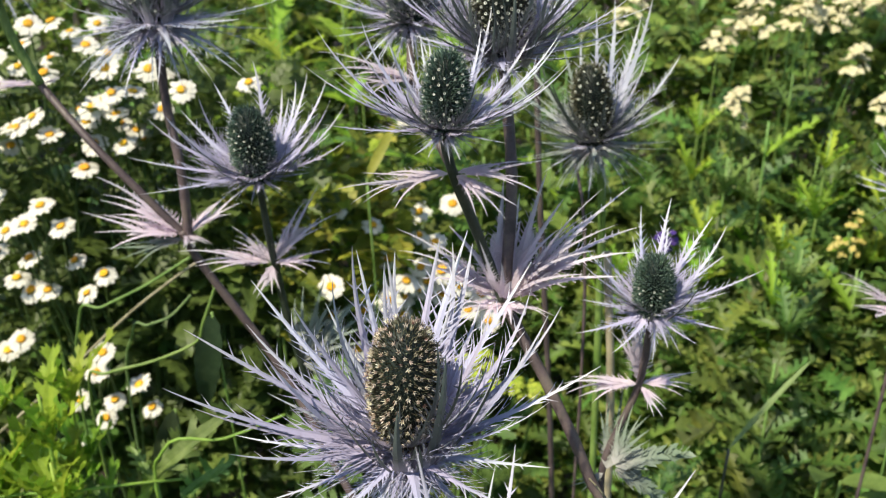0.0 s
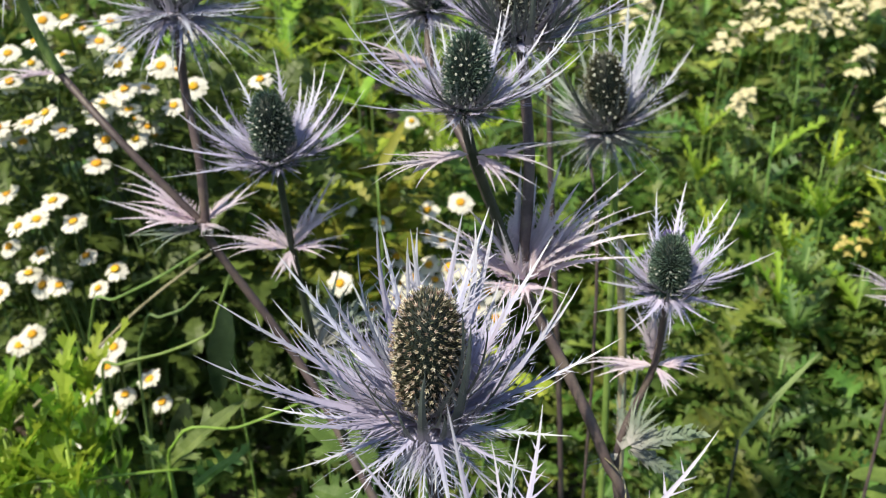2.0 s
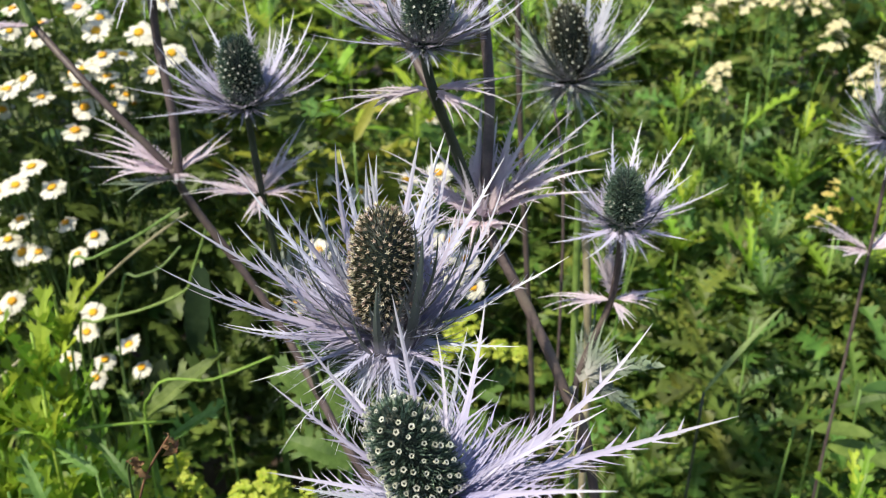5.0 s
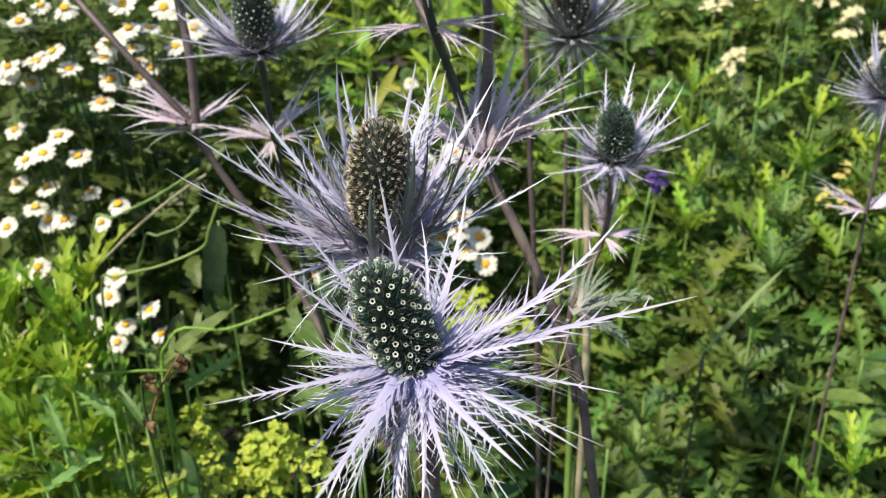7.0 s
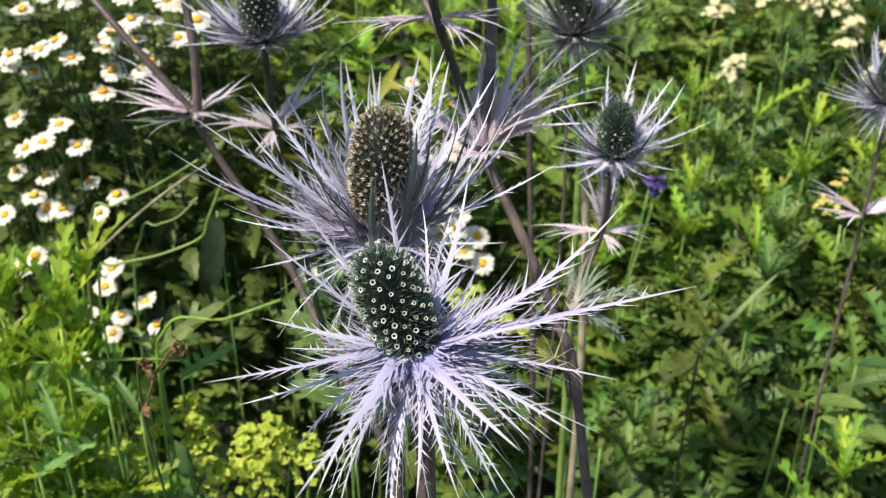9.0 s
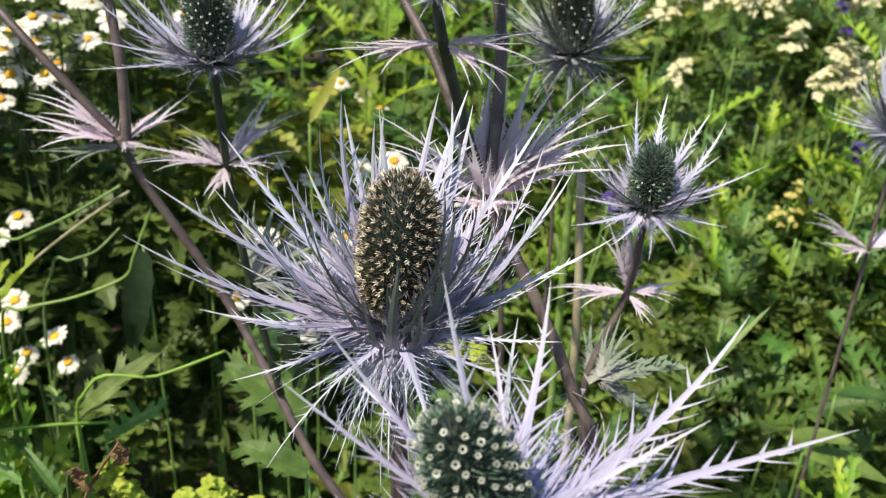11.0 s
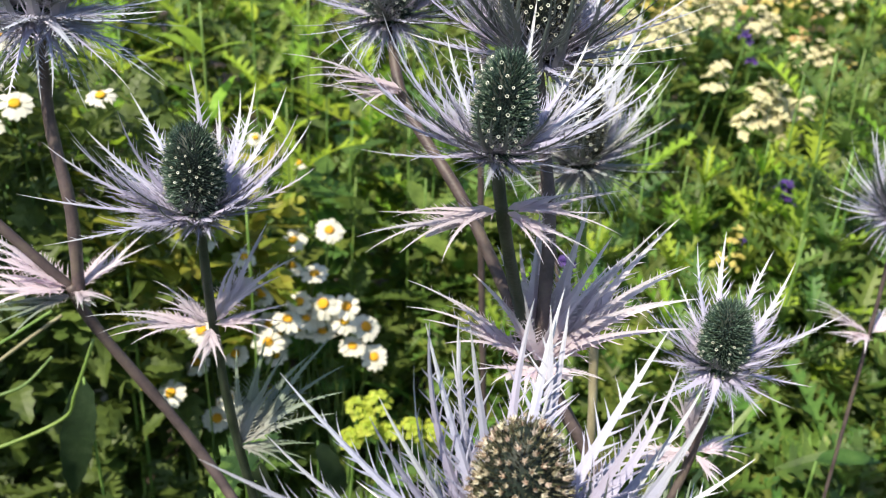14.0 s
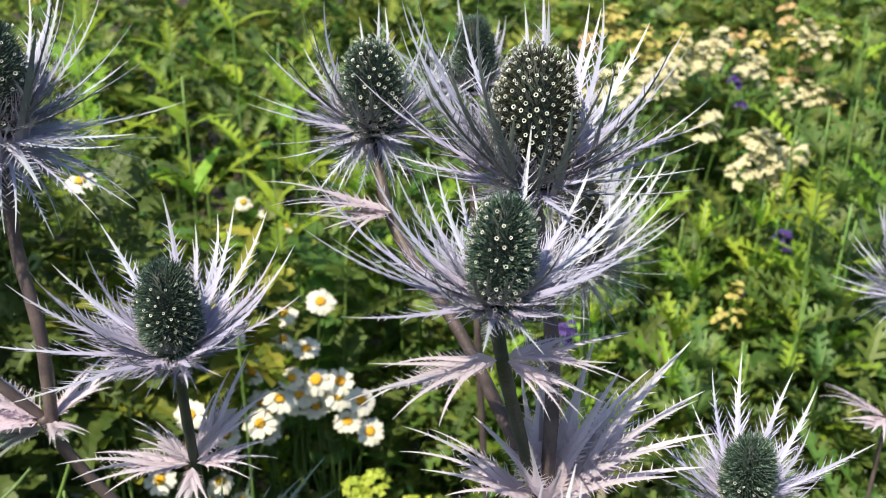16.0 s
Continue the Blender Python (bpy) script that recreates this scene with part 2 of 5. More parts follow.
# ------------------------------------------------------------------ mesh tools
class Soup:
    """Points and faces gathered for one mesh."""

    def __init__(self):
        self.v, self.f, self.under, self.pale = [], [], set(), set()

    def spine(self, p, q, tip, r):
        """A thin three-sided thorn from p over q to tip."""
        d = (q - p).normalized()
        a = d.orthogonal().normalized()
        b = d.cross(a)
        k = len(self.v)
        ring = [a * math.cos(t) + b * math.sin(t) for t in (0, 2.094, 4.189)]
        self.v += [p + o * r for o in ring] + [q + o * r * 0.62 for o in ring] + [tip]
        for i in range(3):
            j = (i + 1) % 3
            self.f += [(k + i, k + j, k + 3 + j, k + 3 + i), (k + 3 + i, k + 3 + j, k + 6)]

    def thorn(self, p, tip, r):
        d = (tip - p).normalized()
        a = d.orthogonal().normalized()
        b = d.cross(a)
        k = len(self.v)
        self.v += [p + (a * math.cos(t) + b * math.sin(t)) * r for t in (0, 2.094, 4.189)] + [tip]
        self.f += [(k, k + 1, k + 3), (k + 1, k + 2, k + 3), (k + 2, k, k + 3)]

    def lobe(self, p, way, length, half, up, lift=0.15):
        """A flat, pointed side lobe, thicker along its middle, curving slightly up; its lower faces count as pale."""
        way = way.normalized()
        side = up.cross(way).normalized()
        top = way.cross(side)
        k = len(self.v)
        for f, w in ((0.0, 1.0), (0.3, 0.62), (0.65, 0.25)):
            c = p + way * length * f + top * length * lift * f * f
            self.v += [c + side * half * w, c + top * half * w * 0.35, c - side * half * w, c - top * half * w * 0.35]
        self.v.append(p + way * length + top * length * lift)
        for i in range(3):
            for j in range(4):
                a, c = k + 4 * i + j, k + 4 * i + (j + 1) % 4
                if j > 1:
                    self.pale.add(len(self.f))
                self.f.append((a, c, c + 4, a + 4) if i < 2 else (a, c, k + 12))

    def tube(self, pts, radii, sides=8, close=True):
        k0 = len(self.v)
        ref = None
        for i, p in enumerate(pts):
            d = (pts[min(i + 1, len(pts) - 1)] - pts[max(i - 1, 0)]).normalized()
            if ref is None:
                ref = d.orthogonal().normalized()
            ref = (ref - d * ref.dot(d)).normalized()
            b = d.cross(ref)
            for s in range(sides):
                t = 2 * math.pi * s / sides
                self.v.append(p + (ref * math.cos(t) + b * math.sin(t)) * radii[i])
        for i in range(len(pts) - 1):
            for s in range(sides):
                a, c = k0 + i * sides + s, k0 + i * sides + (s + 1) % sides
                self.f.append((a, c, c + sides, a + sides))
        if close:
            self.f.append(tuple(range(k0 + sides - 1, k0 - 1, -1)))
            e = k0 + (len(pts) - 1) * sides
            self.f.append(tuple(range(e, e + sides)))

    def rib(self, pts, widths, side, flat=0.35):
        """A flattened, pointed rib: four-sided in section."""
        k0 = len(self.v)
        n = len(pts)
        for i, p in enumerate(pts):
            d = (pts[min(i + 1, n - 1)] - pts[max(i - 1, 0)]).normalized()
            s = (side - d * side.dot(d)).normalized()
            u = d.cross(s)
            w = widths[i]
            self.v += [p + s * w, p + u * w * flat, p - s * w, p - u * w * flat]
        for i in range(n - 1):
            for j in range(4):
                a, c = k0 + i * 4 + j, k0 + i * 4 + (j + 1) % 4
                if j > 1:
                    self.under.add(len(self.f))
                self.f.append((a, c, c + 4, a + 4))

    def blade(self, m, length, width, n=8, teeth=0.0, curl=0.3, fold=0.15, shape=(0.6, 1.2), twist=0.0):
        """A leaf along the x of m, folded on its midrib and curling down, with teeth on the edge."""
        k = len(self.v)
        a, b = shape
        top = (a / (a + b)) ** a * (b / (a + b)) ** b
        ang, x, z = 0.0, 0.0, 0.0
        for i in range(n + 1):
            s = i / n
            w = width * 0.5 * (max(s, 0.0) ** a) * (max(1 - s, 0.0) ** b) / top
            tooth = 1.0 + (teeth if i % 2 else -teeth * 0.6)
            fwd = (teeth * 0.5 * width if i % 2 else 0.0)
            w *= tooth
            tw = twist * s
            for side in (-1, 0, 1):
                yy = side * w
                zz = abs(side) * w * fold + side * w * math.sin(tw)
                self.v.append(m @ Vector((x * length + (fwd * 0.5 if side else 0), yy, z * length + zz)))
            ang -= curl / n
            x += math.cos(ang) / n
            z += math.sin(ang) / n
        for i in range(n):
            c = k + 3 * i
            self.f += [(c, c + 1, c + 4, c + 3), (c + 1, c + 2, c + 5, c + 4)]

    def spiny_blade(self, m, rng, lobes, wide, depth, curl=0.25, wave=0.06, teeth=False):
        """A leaf one unit long along the x of m, cut into pointed lobes on both edges, folded, curling and wavy."""
        k = len(self.v)
        at = lambda x, y, z: m @ Vector((x, y, z - curl * x * x))
        env = [0.5 * wide * (0.35 + 0.65 * math.sin(math.pi * min(1.0, (i / lobes) * 0.85 + 0.15))) * (1.0 if i < lobes else 0.05) for i in range(lobes + 1)]
        for i in range(lobes + 1):
            t = i / lobes
            w = env[i] * (1 - depth)
            self.v += [at(t, w, w * 0.3), at(t, 0, 0), at(t, -w, w * 0.3)]
        for i in range(lobes):
            c = k + 3 * i
            self.f += [(c, c + 1, c + 4, c + 3), (c + 1, c + 2, c + 5, c + 4)]
            for side, near, far in ((1, c, c + 3), (-1, c + 2, c + 5)):
                t = (i + rng.uniform(0.7, 1.15)) / lobes
                w = env[i] * rng.uniform(0.8, 1.35)
                z = w * 0.3 + rng.uniform(-0.3, 1.0) * wave
                e = len(self.v)
                self.v.append(at(t, side * w, z))
                self.v.append(self.v[near].lerp(self.v[far], 0.72))
                self.f.append((near, e + 1, e))
                if teeth:
                    a, b, tip = self.v[near], self.v[e + 1], self.v[e]
                    e += 1
                    for p, q in ((a.lerp(tip, 0.25), a.lerp(tip, 0.7)), (b.lerp(tip, 0.15), b.lerp(tip, 0.55))):
                        out = (p.lerp(q, 0.6) - (a + b) * 0.5)
                        self.v += [p, q, p.lerp(q, 0.75) + out.normalized() * wide * 0.12 + (tip - a) * 0.15]
                        self.f.append((e + 1, e + 2, e + 3))
                        e += 3

    def add(self, other, m):
        k = len(self.v)
        self.under |= {i + len(self.f) for i in other.under}
        self.pale |= {i + len(self.f) for i in other.pale}
        self.v += [m @ p for p in other.v]
        self.f += [tuple(i + k for i in f) for f in other.f]

    def mesh(self, name, mat, smooth=True, below=None, below_lobes=None):
        me = bpy.data.meshes.new(name)
        me.from_pydata(self.v, [], self.f)
        me.materials.append(mat)
        if below:
            me.materials.append(below)
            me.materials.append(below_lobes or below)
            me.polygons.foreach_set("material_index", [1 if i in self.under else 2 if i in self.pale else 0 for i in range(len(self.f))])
        if smooth:
            me.polygons.foreach_set("use_smooth", [True] * len(me.polygons))
        me.validate()
        me.update()
        return me


WORLD = {}


def thing(name, at, label, category, group="", kind=""):
    ob = new(name)
    ob.empty_display_size = 0.01
    ob.matrix_basis = Matrix.Translation(at)
    WORLD[ob] = Matrix.Translation(at)
    return tagged(ob, label, category, group, kind)


def part(name, data, parent, m=None, label=""):
    """One mesh object under a thing or a part; m is its pose in the world."""
    ob = new(name, data)
    m = m or Matrix()
    ob.parent = parent
    ob.matrix_basis = WORLD[parent].inverted() @ m
    WORLD[ob] = m
    return tagged(ob, label)


def smooth_path(pts, steps=6):
    """A smooth line through the points."""
    pts = [Vector(p) for p in pts]
    out = []
    for i in range(len(pts) - 1):
        p0, p1, p2, p3 = pts[max(i - 1, 0)], pts[i], pts[i + 1], pts[min(i + 2, len(pts) - 1)]
        for s in range(steps):
            t = s / steps
            out.append(0.5 * ((2 * p1) + (p2 - p0) * t + (2 * p0 - 5 * p1 + 4 * p2 - p3) * t * t + (3 * p1 - p0 - 3 * p2 + p3) * t ** 3))
    out.append(pts[-1])
    return out


def aim(at, axis, spin=0.0, size=1.0):
    """A pose with z along axis."""
    q = Vector(axis).normalized().to_track_quat("Z", "Y").to_matrix().to_4x4()
    return Matrix.Translation(at) @ q @ Matrix.Rotation(spin, 4, "Z") @ Matrix.Scale(size, 4)


def along(at, way, up=(0, 0, 1), size=1.0):
    """A pose with x along way and z as near to up as it can be."""
    x = Vector(way).normalized()
    y = Vector(up).cross(x)
    y = y.normalized() if y.length > 1e-5 else x.orthogonal().normalized()
    z = x.cross(y)
    r = Matrix((x, y, z)).transposed().to_4x4()
    return Matrix.Translation(at) @ r @ Matrix.Scale(size, 4)


def stem(name, pts, r0, r1, mat, parent, label="", sides=8):
    line = smooth_path(pts)
    s = Soup()
    n = len(line) - 1
    s.tube(line, [(r0 + (r1 - r0) * i / n) * (1 + 0.05 * math.sin(i * 1.9)) for i in range(n + 1)], sides)
    return part(name, s.mesh(name, mat), parent, Matrix(), label)


# ------------------------------------------------------------------ sea holly
def bract_soup(rng, rise, bend, count=12, wide=0.03, long_side=0.30, web=0.05, lobe=0.010, open_at=(0.30, 0.65), forks=1.0):
    """A bract one unit long along x: a flattened, pointed rib with flat thorny lobes on both sides, long and close near the
    base, short and wide apart towards the tip; the long lobes carry small teeth of their own."""
    s = Soup()
    pts, ways = [], []
    p, n = Vector((0, 0, 0)), 10
    side_bend = rng.uniform(-0.25, 0.25)
    for i in range(n + 1):
        t = i / n
        e, a = rise + bend * t, side_bend * t
        d = Vector((math.cos(e) * math.cos(a), math.cos(e) * math.sin(a), math.sin(e)))
        pts.append(p.copy())
        ways.append(d)
        p = p + d / n
    widths = [wide * (1 - i / n) ** 0.75 * 0.5 + web * math.exp(-((i / n) / 0.25) ** 2) * 0.5 + 0.0008 for i in range(n + 1)]
    s.rib(pts, widths, Vector((0, 1, 0)), 0.3)
    for side in (-1, 1):
        for i in range(count):
            t = 0.03 + 0.80 * ((i + rng.uniform(0, 0.6)) / count) ** 1.3
            j = min(int(t * n), n - 1)
            d = ways[j]
            b = Vector((0, 0, 1)).cross(d).normalized()
            up = d.cross(b)
            q = pts[j].lerp(pts[j + 1], t * n - j) + b * side * widths[j] * 0.7
            ln = long_side * (0.13 + 0.87 * (1 - t) ** 1.65) * rng.uniform(0.7, 1.2)
            lift, open_ = rng.uniform(-0.25, 0.5), rng.uniform(*open_at) + 0.36 * t
            w = (d * math.cos(open_) + (b * side * math.cos(lift) + up * math.sin(lift)) * math.sin(open_)).normalized()
            half = lobe * (1.1 - 0.7 * t) * rng.uniform(0.8, 1.2)
            s.lobe(q, w, ln, half, up, rng.uniform(0.0, 0.22))
            for f in (0.22, 0.45, 0.62):
                if rng.random() < forks * (1 - t / 0.6):
                    fork = (w * 0.95 + up * rng.uniform(-0.2, 0.35) + b * side * rng.choice((-0.25, 0.35)) * rng.uniform(0.7, 1.2)).normalized()
                    s.lobe(q + w * ln * f, fork, ln * rng.uniform(0.22, 0.42), half * 0.55, up, 0.1)
    return s


rng = random.Random(5)
BRACTS = {}
for kind, (rise, bend, n, wide) in {"up": (-0.2, 0.65, 13, 0.064), "flat": (-0.05, 0.22, 13, 0.060), "down": (0.1, -0.55, 13, 0.038)}.items():
    BRACTS[kind] = [bract_soup(rng, rise + rng.uniform(-0.08, 0.08), bend * rng.uniform(0.5, 1.5), n + rng.choice((-1, 0, 2)), wide, 0.35, 0.06, 0.0088, (0.26, 0.58)) for _ in range(6)]
for kind, (rise, bend) in {"strap_up": (-0.1, 0.35), "strap": (0.05, 0.0), "strap_down": (0.1, -0.5)}.items():
    BRACTS[kind] = [bract_soup(rng, rise + rng.uniform(-0.08, 0.08), bend * rng.uniform(0.5, 1.5), rng.choice((11, 12, 13)), 0.050, 0.34, 0.055, 0.0095, (0.30, 0.62), 0.6) for _ in range(6)]
BRACTS["thin"] = [bract_soup(rng, rng.uniform(0.0, 0.2), rng.uniform(-0.7, -0.3), 9, 0.016, 0.30, 0.020, 0.0048, (0.2, 0.5), 0.6) for _ in range(6)]
BRACTS["spear"] = [bract_soup(rng, rng.uniform(-0.25, -0.1), rng.uniform(0.2, 0.5), 4, 0.115, 0.22, 0.015, 0.014, (0.2, 0.4), 0.3) for _ in range(6)]
BRACT_MESH = {}


def bract_mesh(kind, k, mat):
    key = (kind, k, mat.name)
    if key not in BRACT_MESH:
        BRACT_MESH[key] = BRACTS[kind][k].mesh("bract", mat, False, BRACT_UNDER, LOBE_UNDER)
    return BRACT_MESH[key]


def cone_radius(u):
    return math.sqrt(max(0.0, 1 - abs((u - 0.46) / 0.54) ** 2.5))


CONE_U = np.linspace(0.02, 0.99, 200)
CONE_AREA = np.cumsum([cone_radius(u) * math.hypot(1.0, 0.3 * (cone_radius(u + 0.002) - cone_radius(u - 0.002)) / 0.004) for u in CONE_U])
CONE_AREA = CONE_AREA / CONE_AREA[-1]


def star_mesh(mat):
    """A tiny open floret with five pointed lobes round a short tube."""
    s = Soup()
    for i in range(5):
        a = i * 1.2566
        o = Vector((math.cos(a), math.sin(a), 0))
        s.spine(o * 0.16, o * 0.32 + Vector((0, 0, 0.55)), o * (0.55 + 0.2 * (i % 2)) + Vector((0, 0, 0.92 + 0.2 * (i % 3))), 0.21)
    return s.mesh("floret", mat)


def cup_mesh(mat):
    """A tiny open cup: a pale wall with a thick five-cornered rim round a throat coloured as a shaded hollow."""
    s = Soup()
    for h, r in ((0, 0.20), (0.5, 0.32), (0.85, 0.47), (1.0, 0.47), (0.94, 0.25), (0.40, 0.06)):
        for i in range(10):
            k = r * (1.12 if i % 2 and h > 0.6 else 0.96)
            s.v.append(Vector((k * math.cos(i * 0.6283), k * math.sin(i * 0.6283), h)))
    for ring in range(5):
        for i in range(10):
            c, d = ring * 10 + i, ring * 10 + (i + 1) % 10
            s.f.append((c, d, d + 10, c + 10))
    s.f.append(tuple(range(50, 60)))
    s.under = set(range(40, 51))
    return s.mesh("floret", mat, False, CONE_SHADED)


def dot_mesh(mat):
    s = Soup()
    s.tube([Vector((0, 0, 0)), Vector((0, 0, 0.6)), Vector((0, 0, 1.0)), Vector((0, 0, 1.15))], [0.3, 0.42, 0.3, 0.05], 6)
    return s.mesh("floret", mat)


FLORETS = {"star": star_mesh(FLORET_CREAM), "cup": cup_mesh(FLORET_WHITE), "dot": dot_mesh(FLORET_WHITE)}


def flower_head(parent, base, top, radius, length, rings, floret, count, size, reach, mats, seed, bristle=0.0024, old=False, extra=(), hairs=1800, drop=0.0):
    """A cone of florets on a ruff of bracts. rings: (how many, degrees over the horizontal, length factor, kind, start angle);
    extra: single bracts (compass degrees, degrees up, length in metres, kind); drop: how far below the cone the ruff begins, in cone heights."""
    rng = random.Random(seed)
    base, top = Vector(base), Vector(top)
    high = (top - base).length
    m = aim(base, top - base)
    core, s = Soup(), Soup()
    us = [0, 0.06, 0.16, 0.3, 0.45, 0.6, 0.72, 0.82, 0.9, 0.96, 0.99]
    core.tube([Vector((0, 0, u * high)) for u in us], [radius * 0.82 * max(0.08, cone_radius(u)) for u in us], 14)
    head = part("flower_head", core.mesh("flower_head", CONE_SHADED), parent, m)
    sites = []
    for i in range(count):
        u = float(np.interp((i + 0.5) / count, CONE_AREA, CONE_U))
        a = i * 2.39996
        r = radius * 0.82 * max(0.08, cone_radius(u))
        e = 0.001
        slope = max(-6.0, (cone_radius(min(u + e, 0.999)) - cone_radius(u - e)) / (2 * e) * radius / high)
        nrm = Vector((math.cos(a), math.sin(a), -slope)).normalized()
        nrm = (nrm + Vector((0, 0, 0.30))).normalized()
        sites.append((u, Vector((math.cos(a) * r, math.sin(a) * r, u * high)), nrm))
    for i in range(hairs):
        u = float(np.interp((i + rng.random()) / hairs, CONE_AREA, CONE_U))
        a = i * 2.39996 + rng.uniform(-0.06, 0.06)
        r = radius * 0.82 * cone_radius(u)
        slope = max(-6.0, (cone_radius(min(u + 0.001, 0.999)) - cone_radius(u - 0.001)) / 0.002 * radius / high)
        nrm = Vector((math.cos(a), math.sin(a), -slope)).normalized()
        p = Vector((math.cos(a) * r, math.sin(a) * r, u * high)) - nrm * 0.0005
        w = nrm + Vector((rng.uniform(-.28, .28), rng.uniform(-.28, .28), rng.uniform(0.1, .6)))
        s.thorn(p, p + w.normalized() * (bristle * rng.uniform(0.75, 1.35) + 0.0006), 0.00027)
    part("bristles", s.mesh("bristles", BRISTLE_OLD if old else BRISTLE, False), head, m)
    for u, p, nrm in sites:
        if reach[0] <= u <= reach[1] and rng.random() < reach[2]:
            k = size * rng.uniform(0.75, 1.2)
            if floret == "dot":
                k *= 1.2 - 0.6 * u
            part("floret", FLORETS[floret], head, m @ aim(p + nrm * bristle * rng.uniform(0.4, 0.75) + Vector((rng.uniform(-1, 1), rng.uniform(-1, 1), rng.uniform(-1, 1))) * 0.00045, nrm + Vector((rng.uniform(-.2, .2), rng.uniform(-.2, .2), 0)), rng.uniform(0, 6.28), k))
    turn = m.to_3x3()
    for n, lift, factor, kind, start in rings:
        for i in range(n):
            a = radians(start) + 2 * math.pi * (i + rng.uniform(-0.28, 0.28)) / n
            e = radians(lift + rng.uniform(-9, 9))
            w = turn @ Vector((math.cos(a) * math.cos(e), math.sin(a) * math.cos(e), math.sin(e)))
            o = turn @ Vector((math.cos(a), math.sin(a), 0))
            at = base + o * radius * (0.5 - drop) + (top - base) * (0.05 + 0.0022 * lift - drop)
            k = length * factor * rng.uniform(0.8, 1.12)
            near = max(0.0, -o.y - 0.45) / 0.55
            if lift > 15 and near > 0 and factor > 0.45:
                if rng.random() < 0.2:
                    continue
                k *= 1 - 0.42 * near
            up = turn @ Vector((0, 0, 1)) + o * -0.2 + Vector((rng.uniform(-.3, .3), rng.uniform(-.3, .3), 0))
            part("bract", bract_mesh(kind, rng.randrange(6), mats[-1] if kind == "thin" else rng.choice(mats)), head, along(at, w, up, k))
    for azimuth, lift, ln, kind in extra:
        a, e = radians(azimuth), radians(lift)
        w = Vector((math.cos(a) * math.cos(e), math.sin(a) * math.cos(e), math.sin(e)))
        at = base + Vector((w.x, w.y, 0)) * radius * (0.5 - drop) + (top - base) * (0.1 - drop)
        if kind == "spear":
            at = base + Vector((math.cos(a), math.sin(a), 0)) * radius * 0.92 - (top - base) * drop * 0.8
        part("bract", bract_mesh(kind, rng.randrange(6), mats[0]), head, along(at, w, (0, 0, 1), ln))
    return head


def spiny_leaf_soup(rng, lobes, spread, broad):
    """A stem leaf one unit long along x: a broad, folded palm that splits into drooping straps edged with teeth."""
    s = Soup()
    s.blade(Matrix(), 0.52, 0.20 * spread + 0.08, 8, 0.12, 0.2, 0.35, (0.55, 0.75))
    for i in range(lobes):
        f = (i / (lobes - 1) - 0.5) * 2
        a = f * spread + rng.uniform(-0.14, 0.14)
        start = 0.34 - 0.24 * abs(f) + rng.uniform(-0.04, 0.04)
        ln = (1 - 0.30 * abs(f) ** 1.3 - start) * rng.uniform(0.9, 1.08)
        strap = bract_soup(rng, rng.uniform(-0.1, 0.3), rng.uniform(-0.9, 0.15), 12, broad * 1.15, 0.23, broad * 0.9, 0.0105, (0.45, 0.95), 0.35)
        s.add(strap, Matrix.Translation((start * math.cos(a * 0.5), start * math.sin(a * 0.5), 0.01 * i % 0.02)) @ Matrix.Rotation(a, 4, "Z") @ Matrix.Scale(ln, 4))
    for side in (-1, 1):
        for i in range(7):
            t = 0.06 + 0.05 * i
            w = Vector((rng.uniform(0.4, 0.8), side * rng.uniform(0.6, 1.0), rng.uniform(-0.2, 0.4)))
            s.lobe(Vector((t, side * (0.05 * spread + 0.02), 0.01)), w, rng.uniform(0.08, 0.16), 0.009, Vector((0, 0, 1)), 0.1)
    return s


SPINY = [spiny_leaf_soup(random.Random(20 + i), (7, 6, 5, 6)[i], (0.66, 0.50, 0.42, 0.85)[i], (0.072, 0.072, 0.085, 0.075)[i]) for i in range(4)]
silver = Soup()
sr = random.Random(88)
silver.blade(Matrix(), 1.0, 0.30, 10, 0.45, 0.35, 0.3, (0.25, 0.7))
for i in range(16):
    for side in (-1, 1):
        t = 0.02 + 0.058 * i + sr.uniform(-.02, .02)
        o = Vector((t, side * 0.13 * (1 - t) ** 0.7, -0.15 * t * t + 0.03))
        w = Vector((sr.uniform(0.4, 1.0), side * sr.uniform(0.5, 1.0), sr.uniform(-0.4, 0.7))).normalized()
        silver.spine(o - w * 0.06, o + w * 0.06, o + w * sr.uniform(0.12, 0.24) * (1.15 - 0.6 * t), 0.008)
for i in range(4):
    for side in (-1, 1):
        t = 0.12 + 0.2 * i
        silver.blade(Matrix.Translation((t, side * 0.03, 0.0)) @ Matrix.Rotation(side * sr.uniform(.5, .8), 4, "Z"), 0.34 * (1.1 - t), 0.10, 4, 0.2, 0.1, 0.2, (0.2, 0.9))
SPINY.append(silver)
SPINY_MESH = {(i, mt.name): s.mesh("leaf", mt, False) for i, s in enumerate(SPINY) for mt in (LEAF_PINK, LEAF_SILVER)}


def stem_leaves(parent, at, rows, mat, label=""):
    """Leaves round a node. rows: (compass degrees, degrees up, length, variant)."""
    for azimuth, lift, ln, k in rows:
        a, e = radians(azimuth), radians(lift)
        w = Vector((math.cos(a) * math.cos(e), math.sin(a) * math.cos(e), math.sin(e)))
        part("leaf", SPINY_MESH[(k, mat.name)], parent, along(Vector(at) + w * 0.001, w, (0, 0, 1), ln), label)


